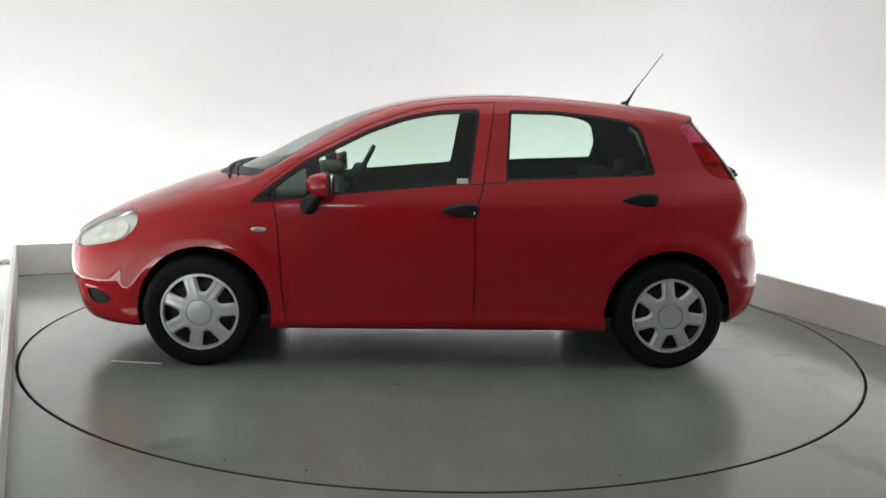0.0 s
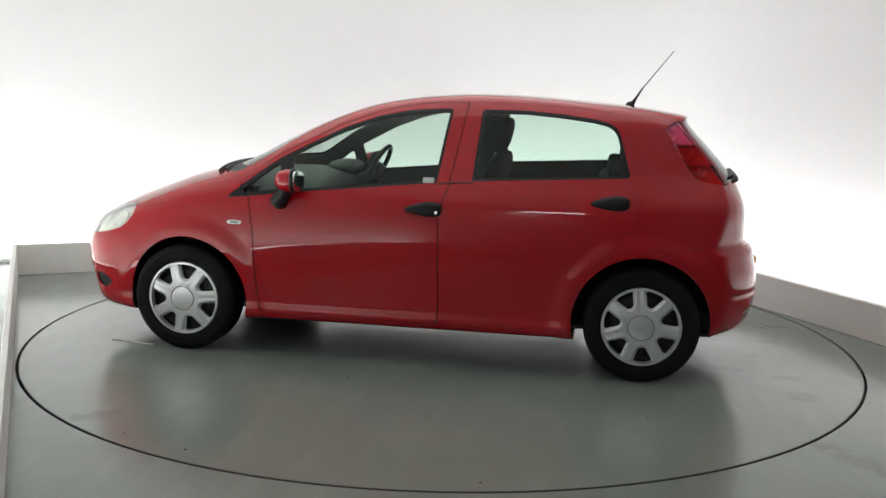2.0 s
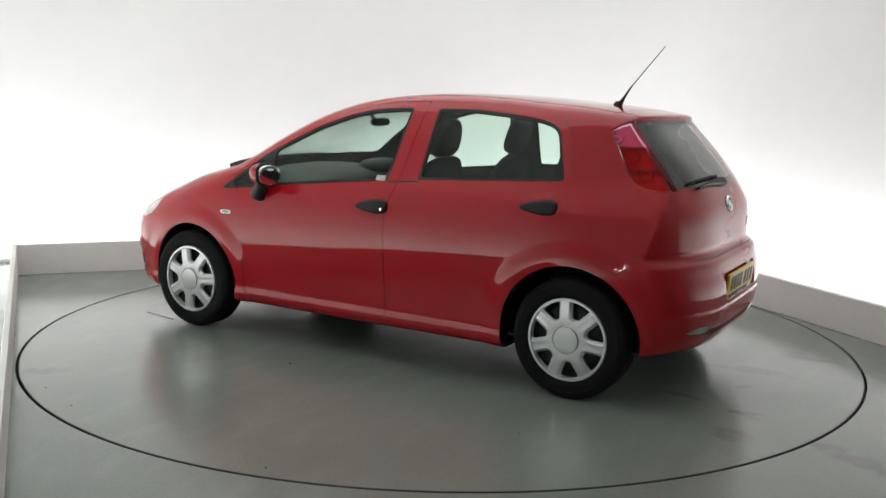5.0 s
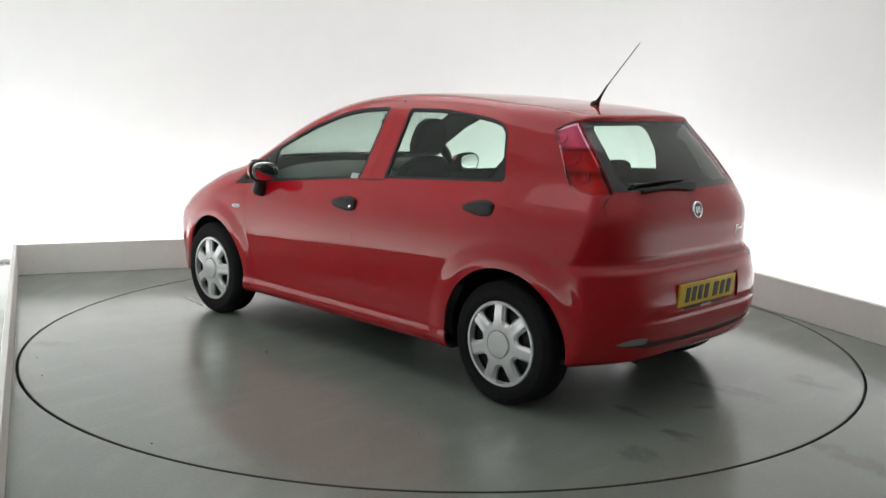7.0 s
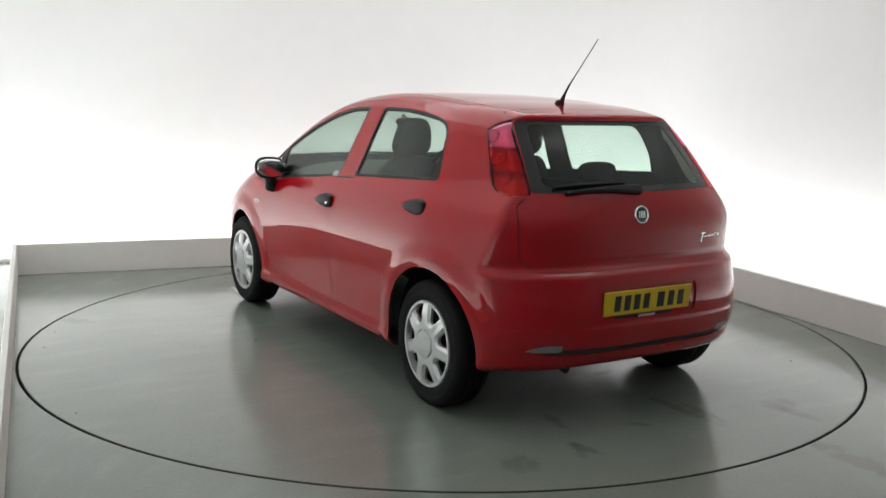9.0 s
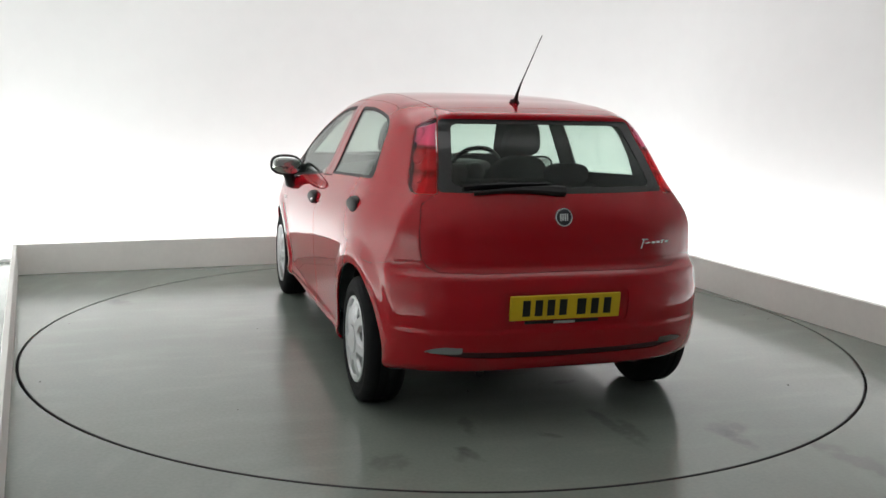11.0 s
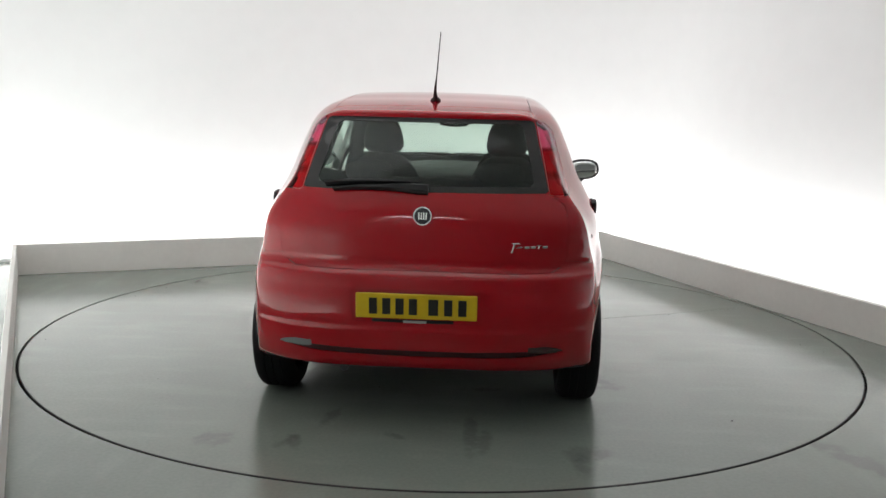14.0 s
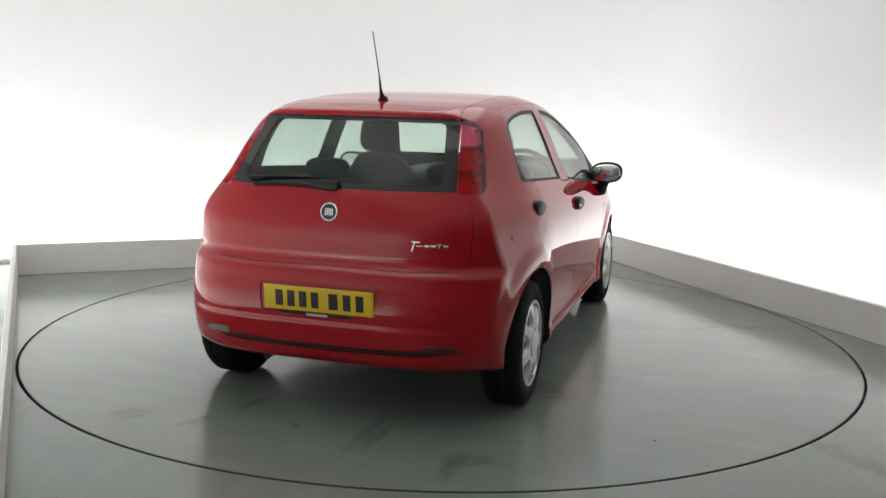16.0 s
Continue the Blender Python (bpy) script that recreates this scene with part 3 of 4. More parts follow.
gate_box = outline([(-0.2, 1.55), (0.455, 1.55), (0.462, 1.39), (0.475, 1.352), (0.487, 1.325), (0.517, 1.18), (0.545, 1.036), (0.575, 1.012), (0.618, 0.985), (0.634, 0.88), (0.628, 0.767), (0.606, 0.724), (0.560, 0.704), (0.389, 0.699), (-0.2, 0.702)], 1, 2)
gate, rest = split(rest, both(gate_box, lambda P: P[:, 0] + 1.325), 0.0036)
glass_box = outline([(-0.2, 1.346), (0.462, 1.344), (0.477, 1.335), (0.541, 1.046), (0.532, 1.036), (-0.2, 1.030)], 1, 2)
rear_glass, gate = split(gate, both(glass_box, lambda P: P[:, 0] + 1.36), 0.001)
rear_pane, rear_band = split(rear_glass, outline([(-0.2, 1.330), (0.40, 1.328), (0.425, 1.315), (0.478, 1.080), (0.462, 1.062), (-0.2, 1.056)], 1, 2), 0.0)
bump_r, rest = split(rest, both(lambda P: P[:, 2] - 0.70 - 0.2 * np.clip(-P[:, 0] - 1.47, 0, 0.25), lambda P: P[:, 0] + 1.30), 0.002)
lens_box = outline([(0.470, 0.386), (0.545, 0.388), (0.595, 0.379), (0.632, 0.362), (0.60, 0.356), (0.470, 0.355)], 1, 2)
lens, bump_r = split(bump_r, lens_box, 0.002)
slot = both(lambda P: np.abs(P[:, 2] - 0.342 - 0.018 * (P[:, 1] / 0.6) ** 2) - 0.016 + 0.010 * step(P[:, 1], 0.45, 0.60), lambda P: P[:, 1] - 0.60)
slot_r, bump_r = split(bump_r, slot, 0.0)
recess, bump_r = split(bump_r, outline([(-0.2, 0.622), (0.295, 0.618), (0.300, 0.600), (0.285, 0.485), (-0.2, 0.480)], 1, 2), 0.0)

# bonnet, windscreen, roof, nose
screen_box = outline([(1.14, -0.1), (1.12, 0.25), (1.06, 0.45), (0.965, 0.62), (0.925, 0.672), (0.88, 0.668), (0.40, 0.510), (0.375, 0.47), (0.39, -0.1)], 0, 1)
high = lambda P: 0.90 - P[:, 2]
screen, rest = split(rest, both(screen_box, high), 0.001)
screen_pane, screen_band = split(screen, lambda P: screen_box(P) + 0.014, 0.0)
cowl, rest = split(rest, both(outline([(1.26, -0.1), (1.245, 0.25), (1.19, 0.42), (1.07, 0.60), (1.0, 0.68), (0.93, 0.68), (1.06, 0.45), (1.12, 0.25), (1.14, -0.1)], 0, 1), high), 0.004)
bonnet, rest = split(rest, both(outline([(1.05, -0.1), (1.05, 0.63), (1.20, 0.655), (1.50, 0.645), (1.66, 0.575), (1.80, 0.47), (1.93, 0.36), (2.01, 0.20), (2.03, -0.1)], 0, 1), lambda P: 0.60 - P[:, 2]))
roof, rest = split(rest, both(outline([(0.395, -0.1), (0.375, 0.47), (0.0, 0.470), (-0.6, 0.452), (-1.325, 0.458), (-1.325, -0.1)], 0, 1), lambda P: 1.2 - P[:, 2]), 0.006)
head_box = outline([(2.02, 0.600), (1.90, 0.612), (1.746, 0.645), (1.66, 0.670), (1.612, 0.71), (1.588, 0.752), (1.592, 0.778), (1.612, 0.796), (1.65, 0.806), (1.72, 0.802), (1.80, 0.782), (1.90, 0.722), (2.02, 0.640)])
head, rest = split(rest, both(head_box, lambda P: 0.36 - P[:, 1]))
bump_f, rest = split(rest, both(lambda P: P[:, 2] - 0.64, lambda P: 1.42 - P[:, 0] + 0.25 * (P[:, 2] - 0.5)), 0.001)
fog, bump_f = split(bump_f, lambda P: np.hypot((P[:, 1] - 0.69) * 0.9, P[:, 2] - 0.350) - 0.042, 0.002)
wing, rest = split(rest, lambda P: 0.70 + 0.30 * step(P[:, 2], 0.86, 1.0) - P[:, 0], 0.003)
sill, body = split(rest, both(lambda P: P[:, 2] - 0.262, lambda P: np.abs(P[:, 0]) - 0.90), 0.0015)

# lining behind the panel gaps, open at all windows
lining = clip(half, lambda P: 0.002 - np.where(P[:, 1] > 0.3, np.minimum(dlo_f(P), dlo_r(P)), 1.0), False)
lining = clip(lining, lambda P: -0.012 - both(screen_box, high)(P), False)
lining = clip(lining, lambda P: 0.002 - either(both(light_box, lambda P: rim_line(P[:, 2])[0] - P[:, 1]), both(head_box, lambda P: 0.36 - P[:, 1]))(P), False)
lining = clip(lining, lambda P: -0.012 - both(glass_box, lambda P: P[:, 0] + 1.36)(P), False)
shell("inner_lining", lining, [DARK], car, 0, 0.004, 0.0135)

# middle panels
shell("bonnet", bonnet, [RED, DARK], car, 0)
shell("cowl", cowl, [BLACK], car, 0, 0.008, 0.006, "black plastic cowl under the windscreen")
windscreen = shell("windscreen", screen_pane, [PANE], car, 0, 0.005, 0.003, "green-tinted windscreen")
shell("windscreen_border", screen_band, [BLACK_GLOSS], windscreen, 0, 0.006, 0.003)
shell("roof", roof, [RED, HEADLINER], car, 0)
front_bumper = shell("front_bumper", bump_f, [RED, DARK], car, 0)
tailgate = shell("tailgate", gate, [RED, DARK], car, 0)
rear_window = shell("rear_window", rear_pane, [PANE], tailgate, 0, 0.005, 0.002, "green-tinted rear window")
shell("window_border", rear_band, [BLACK_GLOSS], rear_window, 0, 0.006, 0.002)
rear_bumper = shell("rear_bumper", bump_r, [RED, DARK], car, 0)
# groove floor carries its shade as a dark red colour
shell("slot", slot_r, [SLOT_SHADE], rear_bumper, 0, 0.003, 0.009, "slot along the bumper, its shade painted dark red")
shell("plate_recess", recess, [RED], rear_bumper, 0, 0.003, 0.009)
shell("reversing_light", lens, [LENS_GREY], rear_bumper, 1, 0.01, 0.002, "clear grey lens")
shell("reflector", lens, [LENS_DARK], rear_bumper, -1, 0.01, 0.002, "dark red lens")
for s in (1, -1):
    shell("front_wing", wing, [RED, DARK], car, s)
    shell("body_side", body, [RED, DARK], car, s)
    shell("sill", sill, [RED, DARK], car, s)
    shell("window_corner", sail, [BLACK], car, s, 0.008, 0.002)
    d = shell("front_door", door_f, [RED, DARK], car, s)
    shell("window_frame", frame_f, [BLACK], d, s, 0.014, 0.002)
    shell("window", pane_f, [PANE], d, s, 0.004, 0.006)
    shell("quarter_window", quarter, [PANE], d, s, 0.004, 0.005)
    e = shell("rear_door", door_r, [RED, DARK], car, s)
    shell("window_frame", frame_r, [BLACK], e, s, 0.014, 0.002)
    shell("window", pane_r, [PANE], e, s, 0.004, 0.006)
    for owner, x, z in ((d, -0.100, 0.858), (e, -1.064, 0.925)):
        door_handle(owner, x, z, s)
    lamp = shell("rear_light", lamp_r, [REFLECTOR], car, s, 0.006, 0.026, "red rear light with a pink upper lens")
    shell("lens", lamp_r, [LAMP_RED], lamp, s, 0.003, 0.0, "red lens")
    for z, r in ((1.10, 0.036), (1.19, 0.040), (1.285, 0.034)):
        q = settle(np.array([[-1.30 - 0.85 * (1.36 - z), 0.575 + 0.06 * (1.30 - z), z]]), 6)[0]
        n = Vector(slope(q[None])[0]).normalized()
        m = Matrix.Translation(Vector(q) - n * 0.024) @ n.to_track_quat("Z", "Y").to_matrix().to_4x4()
        bm = bmesh.new()
        spin(bm, [(0.0, 0.006), (r * 0.3, 0.004), (r * 0.5, -0.001), (r * 0.9, 0.006), (r, 0.010), (r * 1.08, 0.004), (r * 1.08, -0.005)], 24, "z", m=m)
        bmesh.ops.recalc_face_normals(bm, faces=bm.faces)
        car_part("bowl", flip(bm, s), REFLECTOR, lamp)
    unit = shell("headlight", head, [REFLECTOR], car, s, 0.01, 0.030, "clear headlight with a bright reflector")
    shell("lens", head, [CLEAR], unit, s, 0.003, 0.0005, "clear lens")
    for x, r in ((1.70, 0.055), (1.84, 0.045)):
        q = settle(np.array([[x, 0.72 - 0.9 * (x - 1.70), 0.725 - 0.35 * (x - 1.70)]]), 6)[0]
        n = Vector(slope(q[None])[0]).normalized()
        m = Matrix.Translation(Vector(q) - n * 0.022) @ n.to_track_quat("Z", "Y").to_matrix().to_4x4()
        bm = bmesh.new()
        spin(bm, [(0.0, -0.02), (r * 0.5, -0.012), (r * 0.9, 0.004), (r, 0.008), (r * 1.05, 0.004), (r * 1.05, -0.02)], 28, "z", m=m)
        bmesh.ops.recalc_face_normals(bm, faces=bm.faces)
        car_part("bowl", flip(bm, s), REFLECTOR, unit)
    shell("fog_recess", fog, [BLACK], front_bumper, s, 0.01, 0.012)


# ---------------------------------------------------------------- wheels
def arch_liner(x, z, r, s):
    """Dark half tunnel behind a wheel opening."""
    bm = bmesh.new()
    n = 28
    rows = []
    for i in range(n + 1):
        a = math.pi * ((0.015 + 1.04 * i / n) if x > 0 else (-0.055 + 1.03 * i / n))
        rows.append([bm.verts.new((x + q * math.cos(a), y, z + q * math.sin(a))) for q, y in ((r + 0.004, 0.765), (r + 0.006, 0.60), (r - 0.02, 0.44), (0.02, 0.43))])
    for a, b in zip(rows, rows[1:]):
        for j in range(3):
            bm.faces.new((a[j], a[j + 1], b[j + 1], b[j]))
    bmesh.ops.recalc_face_normals(bm, faces=bm.faces)
    car_part("arch_liner", flip(bm, s), BLACK, car)


def cover_mesh():
    """Seven-spoke wheel cover: dished disc with seven tapered openings and a round centre cap."""
    n, rs = 280, [0.0, 0.03, 0.05, 0.060, 0.063, 0.0645, 0.0675, 0.070, 0.076] + [0.082 + 0.004 * i for i in range(27)] + [0.189, 0.191, 0.194, 0.198, 0.203, 0.206, 0.207]
    P, polys = [], []
    pitch = 2 * math.pi / 7

    def opening(p):
        r = np.hypot(p[:, 0], p[:, 2])
        a = np.arctan2(p[:, 2], p[:, 0]) - math.pi / 2 - pitch / 2
        d = np.abs((a + pitch / 2) % pitch - pitch / 2) * r
        w = np.clip(0.016 + (r - 0.112) * 0.45, 0.008, 0.058)
        body = np.maximum(d - w, np.maximum(0.108 - r, r - 0.188))
        soft = np.hypot(np.maximum(d - w + 0.012, 0), np.maximum(np.maximum(0.120 - r, r - 0.176), 0)) - 0.012
        return np.maximum(body, soft)

    def height(r, a):
        d = abs((a + pitch / 2) % pitch - pitch / 2)         # angle from the spoke's middle
        if r < 0.0635:
            return 0.016 - 0.8 * r * r
        if r < 0.069:
            return 0.001
        h = 0.009 - 1.4 * max(0, r - 0.09) ** 2
        if r > 0.190:
            return 0.002 if r < 0.2035 else -0.006
        gap = float(opening(np.array([[-r * math.sin(a), 0, r * math.cos(a)]]))[0])
        groove = 0.0012 * (1 - float(step(np.array(d * r), 0.004, 0.012))) * float(step(np.array(r), 0.075, 0.11))
        return h - groove - 0.014 * (1 - float(step(np.array(gap), 0.0, 0.013)))
    for i in range(n):
        a = 2 * math.pi * i / n + math.pi / 2
        for r in rs:
            P.append((r * math.cos(a), height(r, 2 * math.pi * i / n), r * math.sin(a)))
    k = len(rs)
    for i in range(n):
        j = (i + 1) % n
        for q in range(k - 1):
            f = (i * k + q, i * k + q + 1, j * k + q + 1, j * k + q)
            polys.append(f if q else f[:1] + f[1:3])
    P = np.array(P)

    P, polys = clip((P, polys), lambda p: -opening(p), False)
    bm = bmesh.new()
    vs = [bm.verts.new(p) for p in P]
    for f in polys:
        try:
            bm.faces.new([vs[i] for i in f])
        except ValueError:
            pass
    bmesh.ops.remove_doubles(bm, verts=bm.verts, dist=0.0002)
    bmesh.ops.recalc_face_normals(bm, faces=bm.faces)
    if sum(f.normal.y for f in bm.faces) < 0:
        bmesh.ops.reverse_faces(bm, faces=bm.faces)
    edge = [e for e in bm.edges if e.is_boundary]
    made = bmesh.ops.extrude_edge_only(bm, edges=edge)
    bmesh.ops.translate(bm, vec=(0, -0.014, 0), verts=[v for v in made["geom"] if isinstance(v, bmesh.types.BMVert)])
    return bm


def wheel():
    """Tyre, steel rim and silver wheel cover; faces +y, centred on its hub."""
    hub = new("wheel")
    R = 0.298
    bm = bmesh.new()
    prof = [(0.200, -0.170), (0.215, -0.182), (0.245, -0.188), (0.272, -0.184), (0.288, -0.172), (R, -0.155)]
    for y in (-0.135, -0.097, -0.059):
        prof += [(R, y - 0.004), (R - 0.007, y - 0.003), (R - 0.007, y + 0.003), (R, y + 0.004)]
    prof += [(R, -0.030), (0.290, -0.014), (0.278, -0.004), (0.262, 0.002), (0.258, 0.0005), (0.240, 0.004), (0.222, 0.003), (0.219, 0.001), (0.210, -0.001), (0.200, -0.010)]
    spin(bm, prof, 72)
    bmesh.ops.recalc_face_normals(bm, faces=bm.faces)
    tyre = mesh_object("tyre", bm, RUBBER, hub, True)
    tagged(tyre, "black tyre with worn tread")
    bm = bmesh.new()
    spin(bm, [(0.0, -0.055), (0.06, -0.055), (0.09, -0.040), (0.15, -0.045), (0.170, -0.060), (0.186, -0.050), (0.190, -0.015), (0.202, -0.008), (0.203, -0.02), (0.203, -0.17)], 48)
    bmesh.ops.recalc_face_normals(bm, faces=bm.faces)
    mesh_object("rim", bm, STEEL, hub, True)
    cover = mesh_object("wheel_cover", cover_mesh(), SILVER, hub, True)
    tagged(cover, "silver seven-spoke plastic wheel cover")
    return hub


first = None
for x, z in WHEELS:
    for s in (1, -1):
        spot = pose(x + OFF.x, s * (0.826 if x > 0 else 0.815) + OFF.y, 0.298, 0, 0, 0 if s > 0 else 180) @ pose(0, 0, 0, 0, 17 if x > 0 else 5, 0)
        if first is None:
            first = wheel()
            first.parent = car
            first.matrix_basis = spot
        else:
            copy_thing(first, spot)
for a in ARCHES:
    for s in (1, -1):
        arch_liner(*a, s)


# ---------------------------------------------------------------- mirrors, aerial, wipers, plate, badge
def door_mirror(s):
    bm = bmesh.new()

    def cap(v):
        t = (v.x + 0.06) / 0.12
        return Vector((v.x - 0.20 * v.y, v.y * (1 - 0.24 * t), v.z * (1 - 0.16 * t * t) + 0.05 * v.y))
    blob(bm, (0.618, 0.878, 0.985), (0.078, 0.102, 0.064), 2.5, 20, 28, cap)
    bmesh.ops.bisect_plane(bm, geom=bm.verts[:] + bm.edges[:] + bm.faces[:], plane_co=(0.590, 0.878, 0.985), plane_no=(-1, -0.20, 0), clear_outer=True)
    holder = car_part("door_mirror", flip(bm, s), RED, car, "red mirror housing on a black foot")
    bm = bmesh.new()
    blob(bm, (0.592, 0.878, 0.985), (0.018, 0.106, 0.068), 2.5, 16, 28, lambda v: Vector((v.x - 0.20 * v.y, v.y, v.z + 0.05 * v.y)))
    car_part("mirror_rim", flip(bm, s), BLACK, holder, "black mirror surround")
    bm = bmesh.new()
    blob(bm, (0.564, 0.878, 0.985), (0.012, 0.092, 0.054), 2.5, 16, 28, lambda v: Vector((v.x + 0.02 * v.y, v.y, v.z + 0.05 * v.y)))
    car_part("mirror_glass", flip(bm, s), MIRROR, holder, "mirror glass")
    bm = bmesh.new()
    tube(bm, [(0.685, 0.800, 0.866), (0.690, 0.835, 0.870), (0.655, 0.850, 0.905), (0.630, 0.866, 0.945)], [0.052, 0.044, 0.034, 0.038], 16)
    car_part("mirror_foot", flip(bm, s), BLACK, holder, "black plastic foot")


for s in (1, -1):
    door_mirror(s)

bm = bmesh.new()
tube(bm, [(-1.145, 0, 1.41), (-1.152, 0, 1.425), (-1.165, 0, 1.437), (-1.185, 0, 1.470), (-1.215, -0.006, 1.520)], [0.028, 0.025, 0.012, 0.0065, 0.0045], 12)
aerial = car_part("aerial", bm, BLACK, car, "black roof aerial leaning back")
bm = bmesh.new()
tube(bm, [(-1.212, -0.006, 1.515), (-1.38, -0.034, 1.733)], [0.0032, 0.0022], 8)
car_part("whip", bm, STEEL, aerial)


def on_skin(x, y, z):
    return settle(np.array([[x, y, z]], float), 6)[0]


def skin_strip(bm, pts, width, rise, up=(0, 0, 1)):
    """Raised strip over the skin along points."""
    q = settle(np.array(pts, float), 5)
    n = slope(q)
    n /= np.linalg.norm(n, axis=1)[:, None]
    rows = []
    for i in range(len(q)):
        d = Vector(q[min(i + 1, len(q) - 1)] - q[max(i - 1, 0)]).normalized()
        N = Vector(n[i])
        w = d.cross(N).normalized()
        ww = width if not isinstance(width, (list, tuple)) else width[i]
        c = Vector(q[i])
        rows.append([bm.verts.new(c + w * ww / 2 - N * 0.004), bm.verts.new(c + w * ww / 2 + N * rise * 0.7), bm.verts.new(c + w * ww * 0.3 + N * rise), bm.verts.new(c - w * ww * 0.3 + N * rise), bm.verts.new(c - w * ww / 2 + N * rise * 0.7), bm.verts.new(c - w * ww / 2 - N * 0.004)])
    for a, b in zip(rows, rows[1:]):
        for j in range(5):
            bm.faces.new((a[j], b[j], b[j + 1], a[j + 1]))
    bm.faces.new(rows[0])
    bm.faces.new(rows[-1][::-1])
    bmesh.ops.recalc_face_normals(bm, faces=bm.faces)
    return bm


# rear wiper: arm and blade lying along the lower edge of the glass
bm = bmesh.new()
skin_strip(bm, [(-1.74, -0.02 + 0.42 * i / 10, 1.046 + 0.010 * math.sin(math.pi * i / 10)) for i in range(11)], [0.044, 0.046, 0.040, 0.034, 0.028, 0.024, 0.020, 0.018, 0.016, 0.014, 0.012], 0.024)
wiper = car_part("rear_wiper", bm, BLACK, tailgate, "black rear wiper")
bm = bmesh.new()
skin_strip(bm, [(-1.70, 0.06 + 0.38 * i / 10, 1.060 + 0.006 * i / 10) for i in range(11)], 0.014, 0.020)
car_part("wiper_blade", bm, BLACK, wiper)
# front wipers in their rest on the cowl
for y0, y1 in ((0.60, 0.05), (0.02, -0.52)):
    bm = bmesh.new()
    skin_strip(bm, [(1.19 - 0.14 * abs(y0 + (y1 - y0) * i / 8) ** 2, y0 + (y1 - y0) * i / 8, 1.03) for i in range(9)], 0.013, 0.020)
    w = car_part("front_wiper", bm, BLACK, car, "black windscreen wiper")
    bm = bmesh.new()
    skin_strip(bm, [(1.155 - 0.16 * abs(y0 + (y1 - y0) * i / 8) ** 2, y0 + (y1 - y0) * i / 8, 1.04) for i in range(9)], 0.009, 0.016)
    car_part("wiper_blade", bm, BLACK, w)

# number plate with plain bars
tilt = Matrix.Translation((-1.866, 0.012, 0.555)) @ Matrix.Rotation(radians(-6), 4, "Y")
bm = bmesh.new()
box(bm, -0.006, 0.006, -0.260, 0.260, -0.0555, 0.0555, 0.004, tilt)
plate = car_part("number_plate", bm, YELLOW, rear_bumper, "yellow rear number plate with black bars", False)
for i, y in enumerate((0.185, 0.128, 0.071, 0.014, -0.073, -0.137, -0.197)):
    bm = bmesh.new()
    w = 0.0175 if i != 4 else 0.021
    box(bm, -0.0085, -0.005, y - w, y + w, -0.036, 0.036, 0.001, tilt)
    car_part("bar", bm, INK, plate, "", False)
bm = bmesh.new()
box(bm, -0.0085, 0.004, -0.16, 0.19, -0.076, -0.0575, 0.002, tilt)
surround = car_part("plate_holder", bm, BLACK, plate, "black plate holder strip", False)
bm = bmesh.new()
box(bm, -0.0105, -0.0075, -0.045, 0.055, -0.0735, -0.0615, 0.001, tilt)
car_part("bar", bm, PAPER, surround, "", False)

# round badge and script on the tailgate
q = on_skin(-1.78, 0, 0.934)
lean = Matrix.Translation(q) @ Matrix.Rotation(radians(-90 + 10), 4, "Y")
bm = bmesh.new()
spin(bm, [(0.0425, -0.004), (0.0425, 0.004), (0.040, 0.008), (0.035, 0.008), (0.033, 0.004)], 40, "z", m=lean)
bmesh.ops.recalc_face_normals(bm, faces=bm.faces)
badge = car_part("badge", bm, CHROME, tailgate, "round chrome badge with a dark centre")
bm = bmesh.new()
spin(bm, [(0.0, 0.005), (0.034, 0.0045), (0.034, -0.003)], 40, "z", m=lean)
bmesh.ops.recalc_face_normals(bm, faces=bm.faces)
car_part("badge_face", bm, LENS_DARK_GREY, badge)
for k in range(4):
    bm = bmesh.new()
    box(bm, -0.016, 0.016, -0.0195 + 0.0105 * k, -0.0125 + 0.0105 * k, 0.004, 0.0075, 0.001, lean)
    car_part("badge_bar", bm, CHROME, badge, "", False)
for y0, y1, z0, z1, w in ((-0.385, -0.397, 0.786, 0.826, 0.007), (-0.384, -0.420, 0.828, 0.827, 0.005), (-0.405, -0.432, 0.809, 0.812, 0.005), (-0.440, -0.461, 0.811, 0.811, 0.010), (-0.468, -0.489, 0.812, 0.812, 0.010), (-0.493, -0.517, 0.820, 0.821, 0.004), (-0.503, -0.506, 0.806, 0.818, 0.006), (-0.523, -0.546, 0.813, 0.813, 0.010)):
    bm = bmesh.new()
    skin_strip(bm, [(-1.77, y0 + (y1 - y0) * i / 3, z0 + (z1 - z0) * i / 3) for i in range(4)], w, 0.004)
    car_part("script_bar", bm, CHROME, tailgate, "small chrome model lettering bar")

# marker lamps on the wings, window sticker, exhaust
for s in (1, -1):
    bm = bmesh.new()
    skin_strip(bm, [(0.985 - 0.08 * i / 6, 0.835, 0.742) for i in range(7)], [0.012, 0.020, 0.022, 0.022, 0.022, 0.020, 0.012], 0.005)
    rim = car_part("side_marker", flip(bm, s), SILVER, car, "small clear side marker lamp")
    bm = bmesh.new()
    skin_strip(bm, [(0.968 - 0.046 * i / 4, 0.835, 0.742) for i in range(5)], 0.012, 0.008)
    car_part("marker_lens", flip(bm, s), LENS_GREY, rim)
for s in (1, -1):
    bm = bmesh.new()
    skin_strip(bm, [(-0.155 - 0.20 * i / 5, 0.768, 0.990 + 0.017 * i / 5) for i in range(6)], 0.007, 0.002)
    car_part("waist_strip", flip(bm, s), BLACK, car, "thin black waist seal")
bm = bmesh.new()
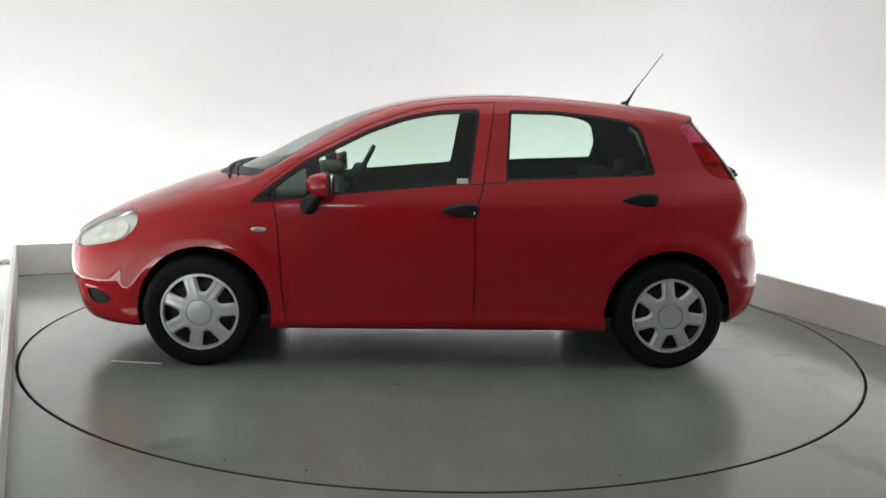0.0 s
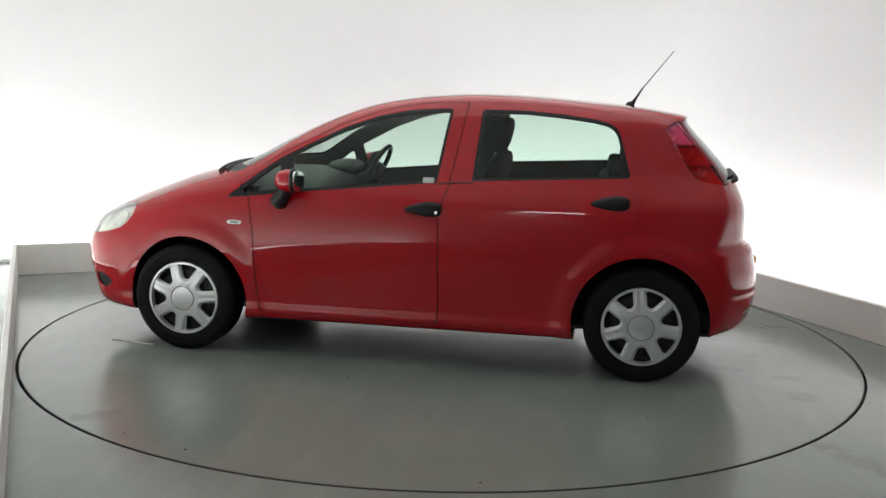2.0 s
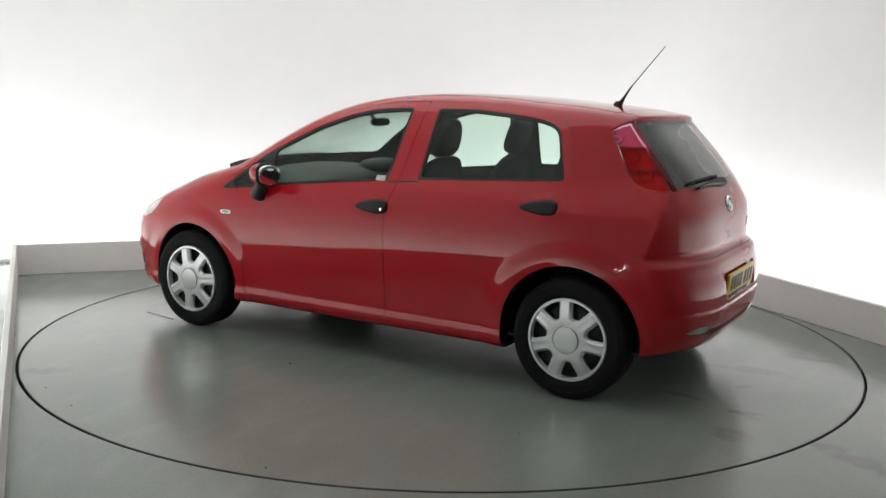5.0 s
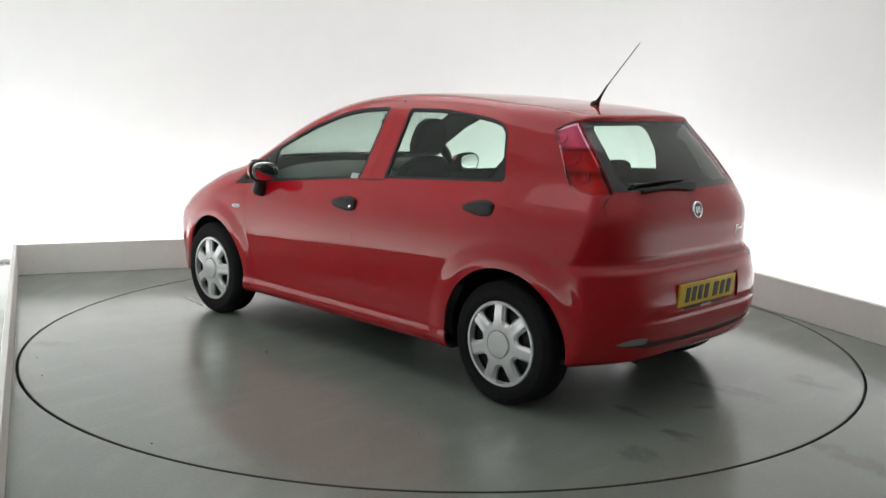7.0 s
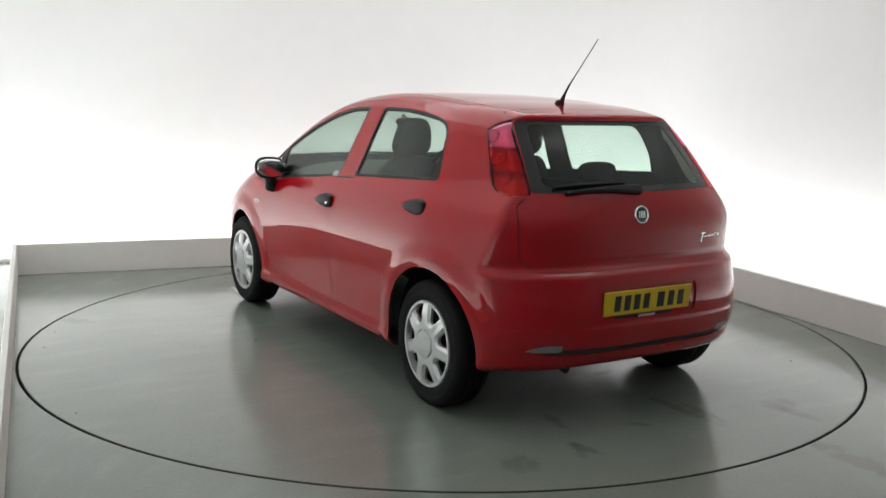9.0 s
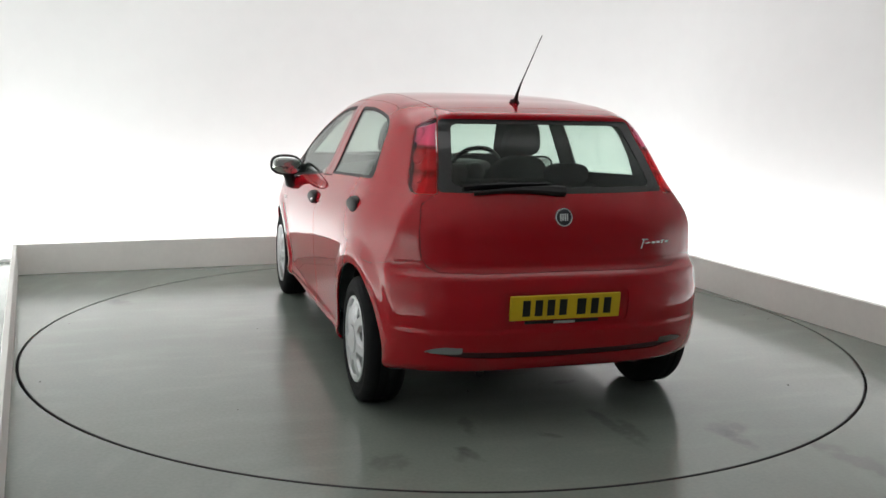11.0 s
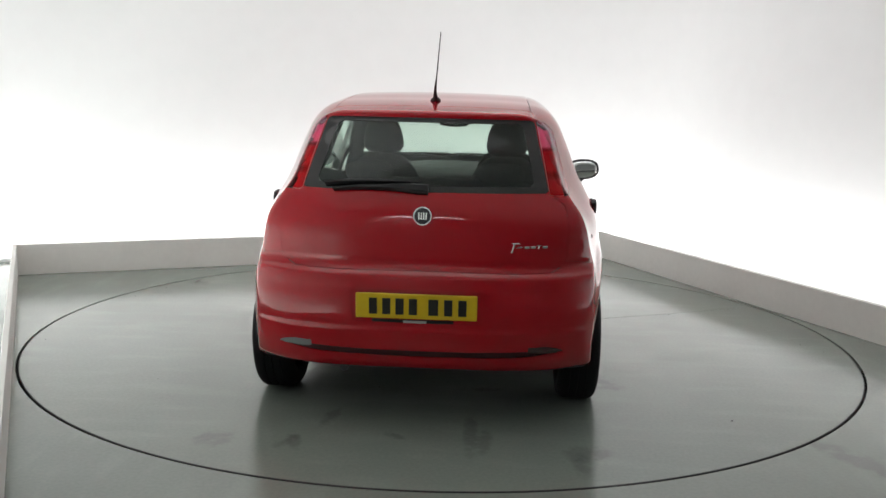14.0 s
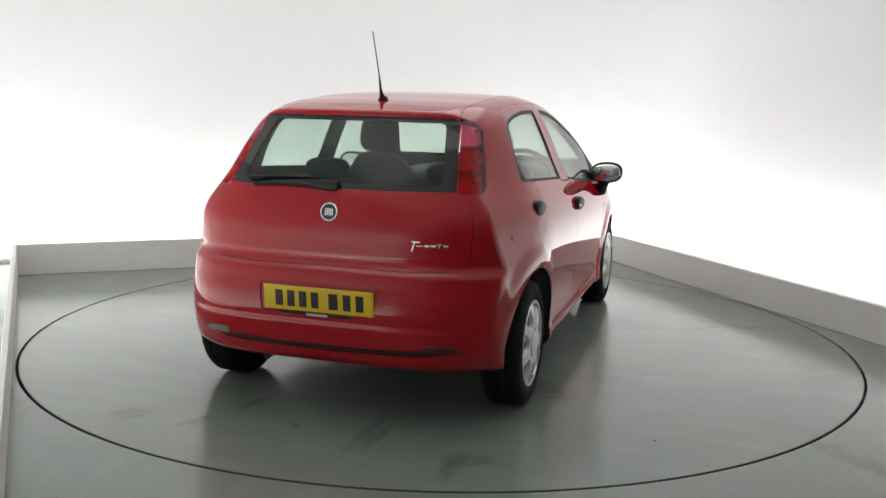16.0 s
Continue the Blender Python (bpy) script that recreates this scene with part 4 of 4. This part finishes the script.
skin_strip(bm, [(-0.085 - 0.060 * i / 4, 0.765, 1.010) for i in range(5)], 0.030, 0.001)
car_part("sticker", bm, PAPER, car, "small white sticker on the window glass")
bm = bmesh.new()
q = on_skin(-1.489, -0.766, 0.832)
spin(bm, [(0.0, 0.002), (0.008, 0.002), (0.010, 0.0), (0.010, -0.006)], 16, "z", m=Matrix.Translation(q) @ Vector(slope(q[None])[0]).to_track_quat("Z", "Y").to_matrix().to_4x4())
bmesh.ops.recalc_face_normals(bm, faces=bm.faces)
car_part("fuel_flap_lock", bm, BLACK, car, "small black lock of the fuel flap")
bm = bmesh.new()
tube(bm, [(-1.2, 0.34, 0.23), (-1.6, 0.34, 0.235), (-1.67, 0.342, 0.238), (-1.715, 0.345, 0.232)], 0.019, 16)
car_part("exhaust", bm, STEEL, car, "dark steel exhaust pipe")


# ---------------------------------------------------------------- cabin
def front_seat(y, slide):
    bm = bmesh.new()
    blob(bm, (0.16 - slide, y, 0.52), (0.27, 0.25, 0.09), 3.5, 16, 24)
    seat = car_part("front_seat", bm, CLOTH, car, "dark grey cloth front seat")
    bm = bmesh.new()

    def recline(v):
        return Vector((v.x - 0.33 * (v.z + 0.3) - 0.04 * (1 - abs(v.y) / 0.25), v.y * (1 - 0.22 * max(0, v.z) / 0.33), v.z))
    blob(bm, (-0.06 - slide, y, 0.78), (0.075, 0.25, 0.335), 3.2, 20, 28, recline)
    back = car_part("backrest", bm, CLOTH, seat)
    bm = bmesh.new()
    blob(bm, (-0.285 - slide, y, 1.215), (0.055, 0.112, 0.108), 3.0, 18, 24, lambda v: Vector((v.x - 0.25 * v.z, v.y * (1 - 0.18 * v.z / 0.105), v.z)))
    rest = car_part("headrest", bm, CLOTH, seat, "rounded headrest")
    for k in (-0.05, 0.05):
        bm = bmesh.new()
        tube(bm, [(-0.21 - slide, y + k, 1.02), (-0.272 - slide, y + k, 1.16)], 0.006, 8)
        car_part("headrest_post", bm, CHROME, rest)


for y, slide in ((0.36, 0.0), (-0.36, 0.09)):
    front_seat(y, slide)
bm = bmesh.new()
blob(bm, (-0.72, 0, 0.55), (0.24, 0.62, 0.10), 4, 14, 28)
bench = car_part("rear_bench", bm, CLOTH, car, "dark grey cloth rear bench")
bm = bmesh.new()
blob(bm, (-0.98, 0, 0.80), (0.06, 0.62, 0.24), 4, 16, 28, lambda v: Vector((v.x - 0.3 * v.z, v.y, v.z)))
car_part("backrest", bm, CLOTH, bench)
for y in (0.33, -0.33):
    bm = bmesh.new()
    blob(bm, (-1.075, y, 1.065), (0.04, 0.12, 0.055), 3, 14, 20)
    car_part("headrest", bm, CLOTH, bench)
bm = bmesh.new()
box(bm, -1.58, -1.10, -0.55, 0.55, 0.965, 0.985, 0.006)
car_part("parcel_shelf", bm, DARK, car, "dark parcel shelf", False)
bm = bmesh.new()


def scuttle(v):
    return Vector((v.x - 0.12 * (v.y / 0.68) ** 2, v.y, v.z + 0.05 * (1 - (v.y / 0.68) ** 2) - 0.10 * max(0, -v.x) + 0.03 * v.x))


blob(bm, (0.83, 0, 0.82), (0.26, 0.70, 0.125), 4, 18, 36, scuttle)
dash = car_part("dashboard", bm, TRIM, car, "dark grey moulded dashboard")
bm = bmesh.new()
blob(bm, (0.66, -0.36, 0.975), (0.10, 0.19, 0.05), 2.6, 14, 22)
car_part("instrument_hood", bm, TRIM, dash)
bm = bmesh.new()
ring = Matrix.Translation((0.46, -0.365, 0.955)) @ Matrix.Rotation(radians(62), 4, "Y")
spin(bm, [(0.182 + 0.016 * math.cos(2 * math.pi * k / 10), 0.016 * math.sin(2 * math.pi * k / 10)) for k in range(10)], 48, "z", True, ring)
bmesh.ops.recalc_face_normals(bm, faces=bm.faces)
steer = car_part("steering_wheel", bm, BLACK, car, "black three-spoke steering wheel")
bm = bmesh.new()
for a in (0, 90, 180, 270):
    if a != 180:
        box(bm, 0.03, 0.175, -0.018, 0.018, -0.012, 0.004, 0.004, ring @ Matrix.Rotation(radians(a + 0), 4, "Z"))
blob(bm, ring @ Vector((0, 0, 0)), (0.05, 0.07, 0.06), 2.6, 12, 16)
tube(bm, [ring @ Vector((0, 0, 0)), (0.66, -0.365, 0.86)], 0.03, 10)
car_part("spokes", bm, BLACK, steer)
bm = bmesh.new()
blob(bm, (0.43, -0.015, 1.278), (0.016, 0.100, 0.027), 3, 12, 20)
view = car_part("interior_mirror", bm, BLACK, car, "black interior mirror")
bm = bmesh.new()
tube(bm, [(0.44, -0.015, 1.275), (0.50, -0.01, 1.318)], 0.012, 8)
car_part("mirror_stem", bm, BLACK, view)
bm = bmesh.new()
box(bm, -1.6, 0.95, -0.72, 0.72, 0.245, 0.265, 0.005)
car_part("cabin_floor", bm, DARK, car, "", False)
bm = bmesh.new()
box(bm, 0.88, 0.92, -0.70, 0.70, 0.25, 0.93, 0.005)
car_part("bulkhead", bm, DARK, car, "", False)


# ---------------------------------------------------------------- what moves
def motions():
    rows = [(0.5 * i, pose(0, 0, 0, 0, 0, turn(0.5 * i))) for i in range(33)]
    walk(disc, rows)
    walk(car, rows)


motions()
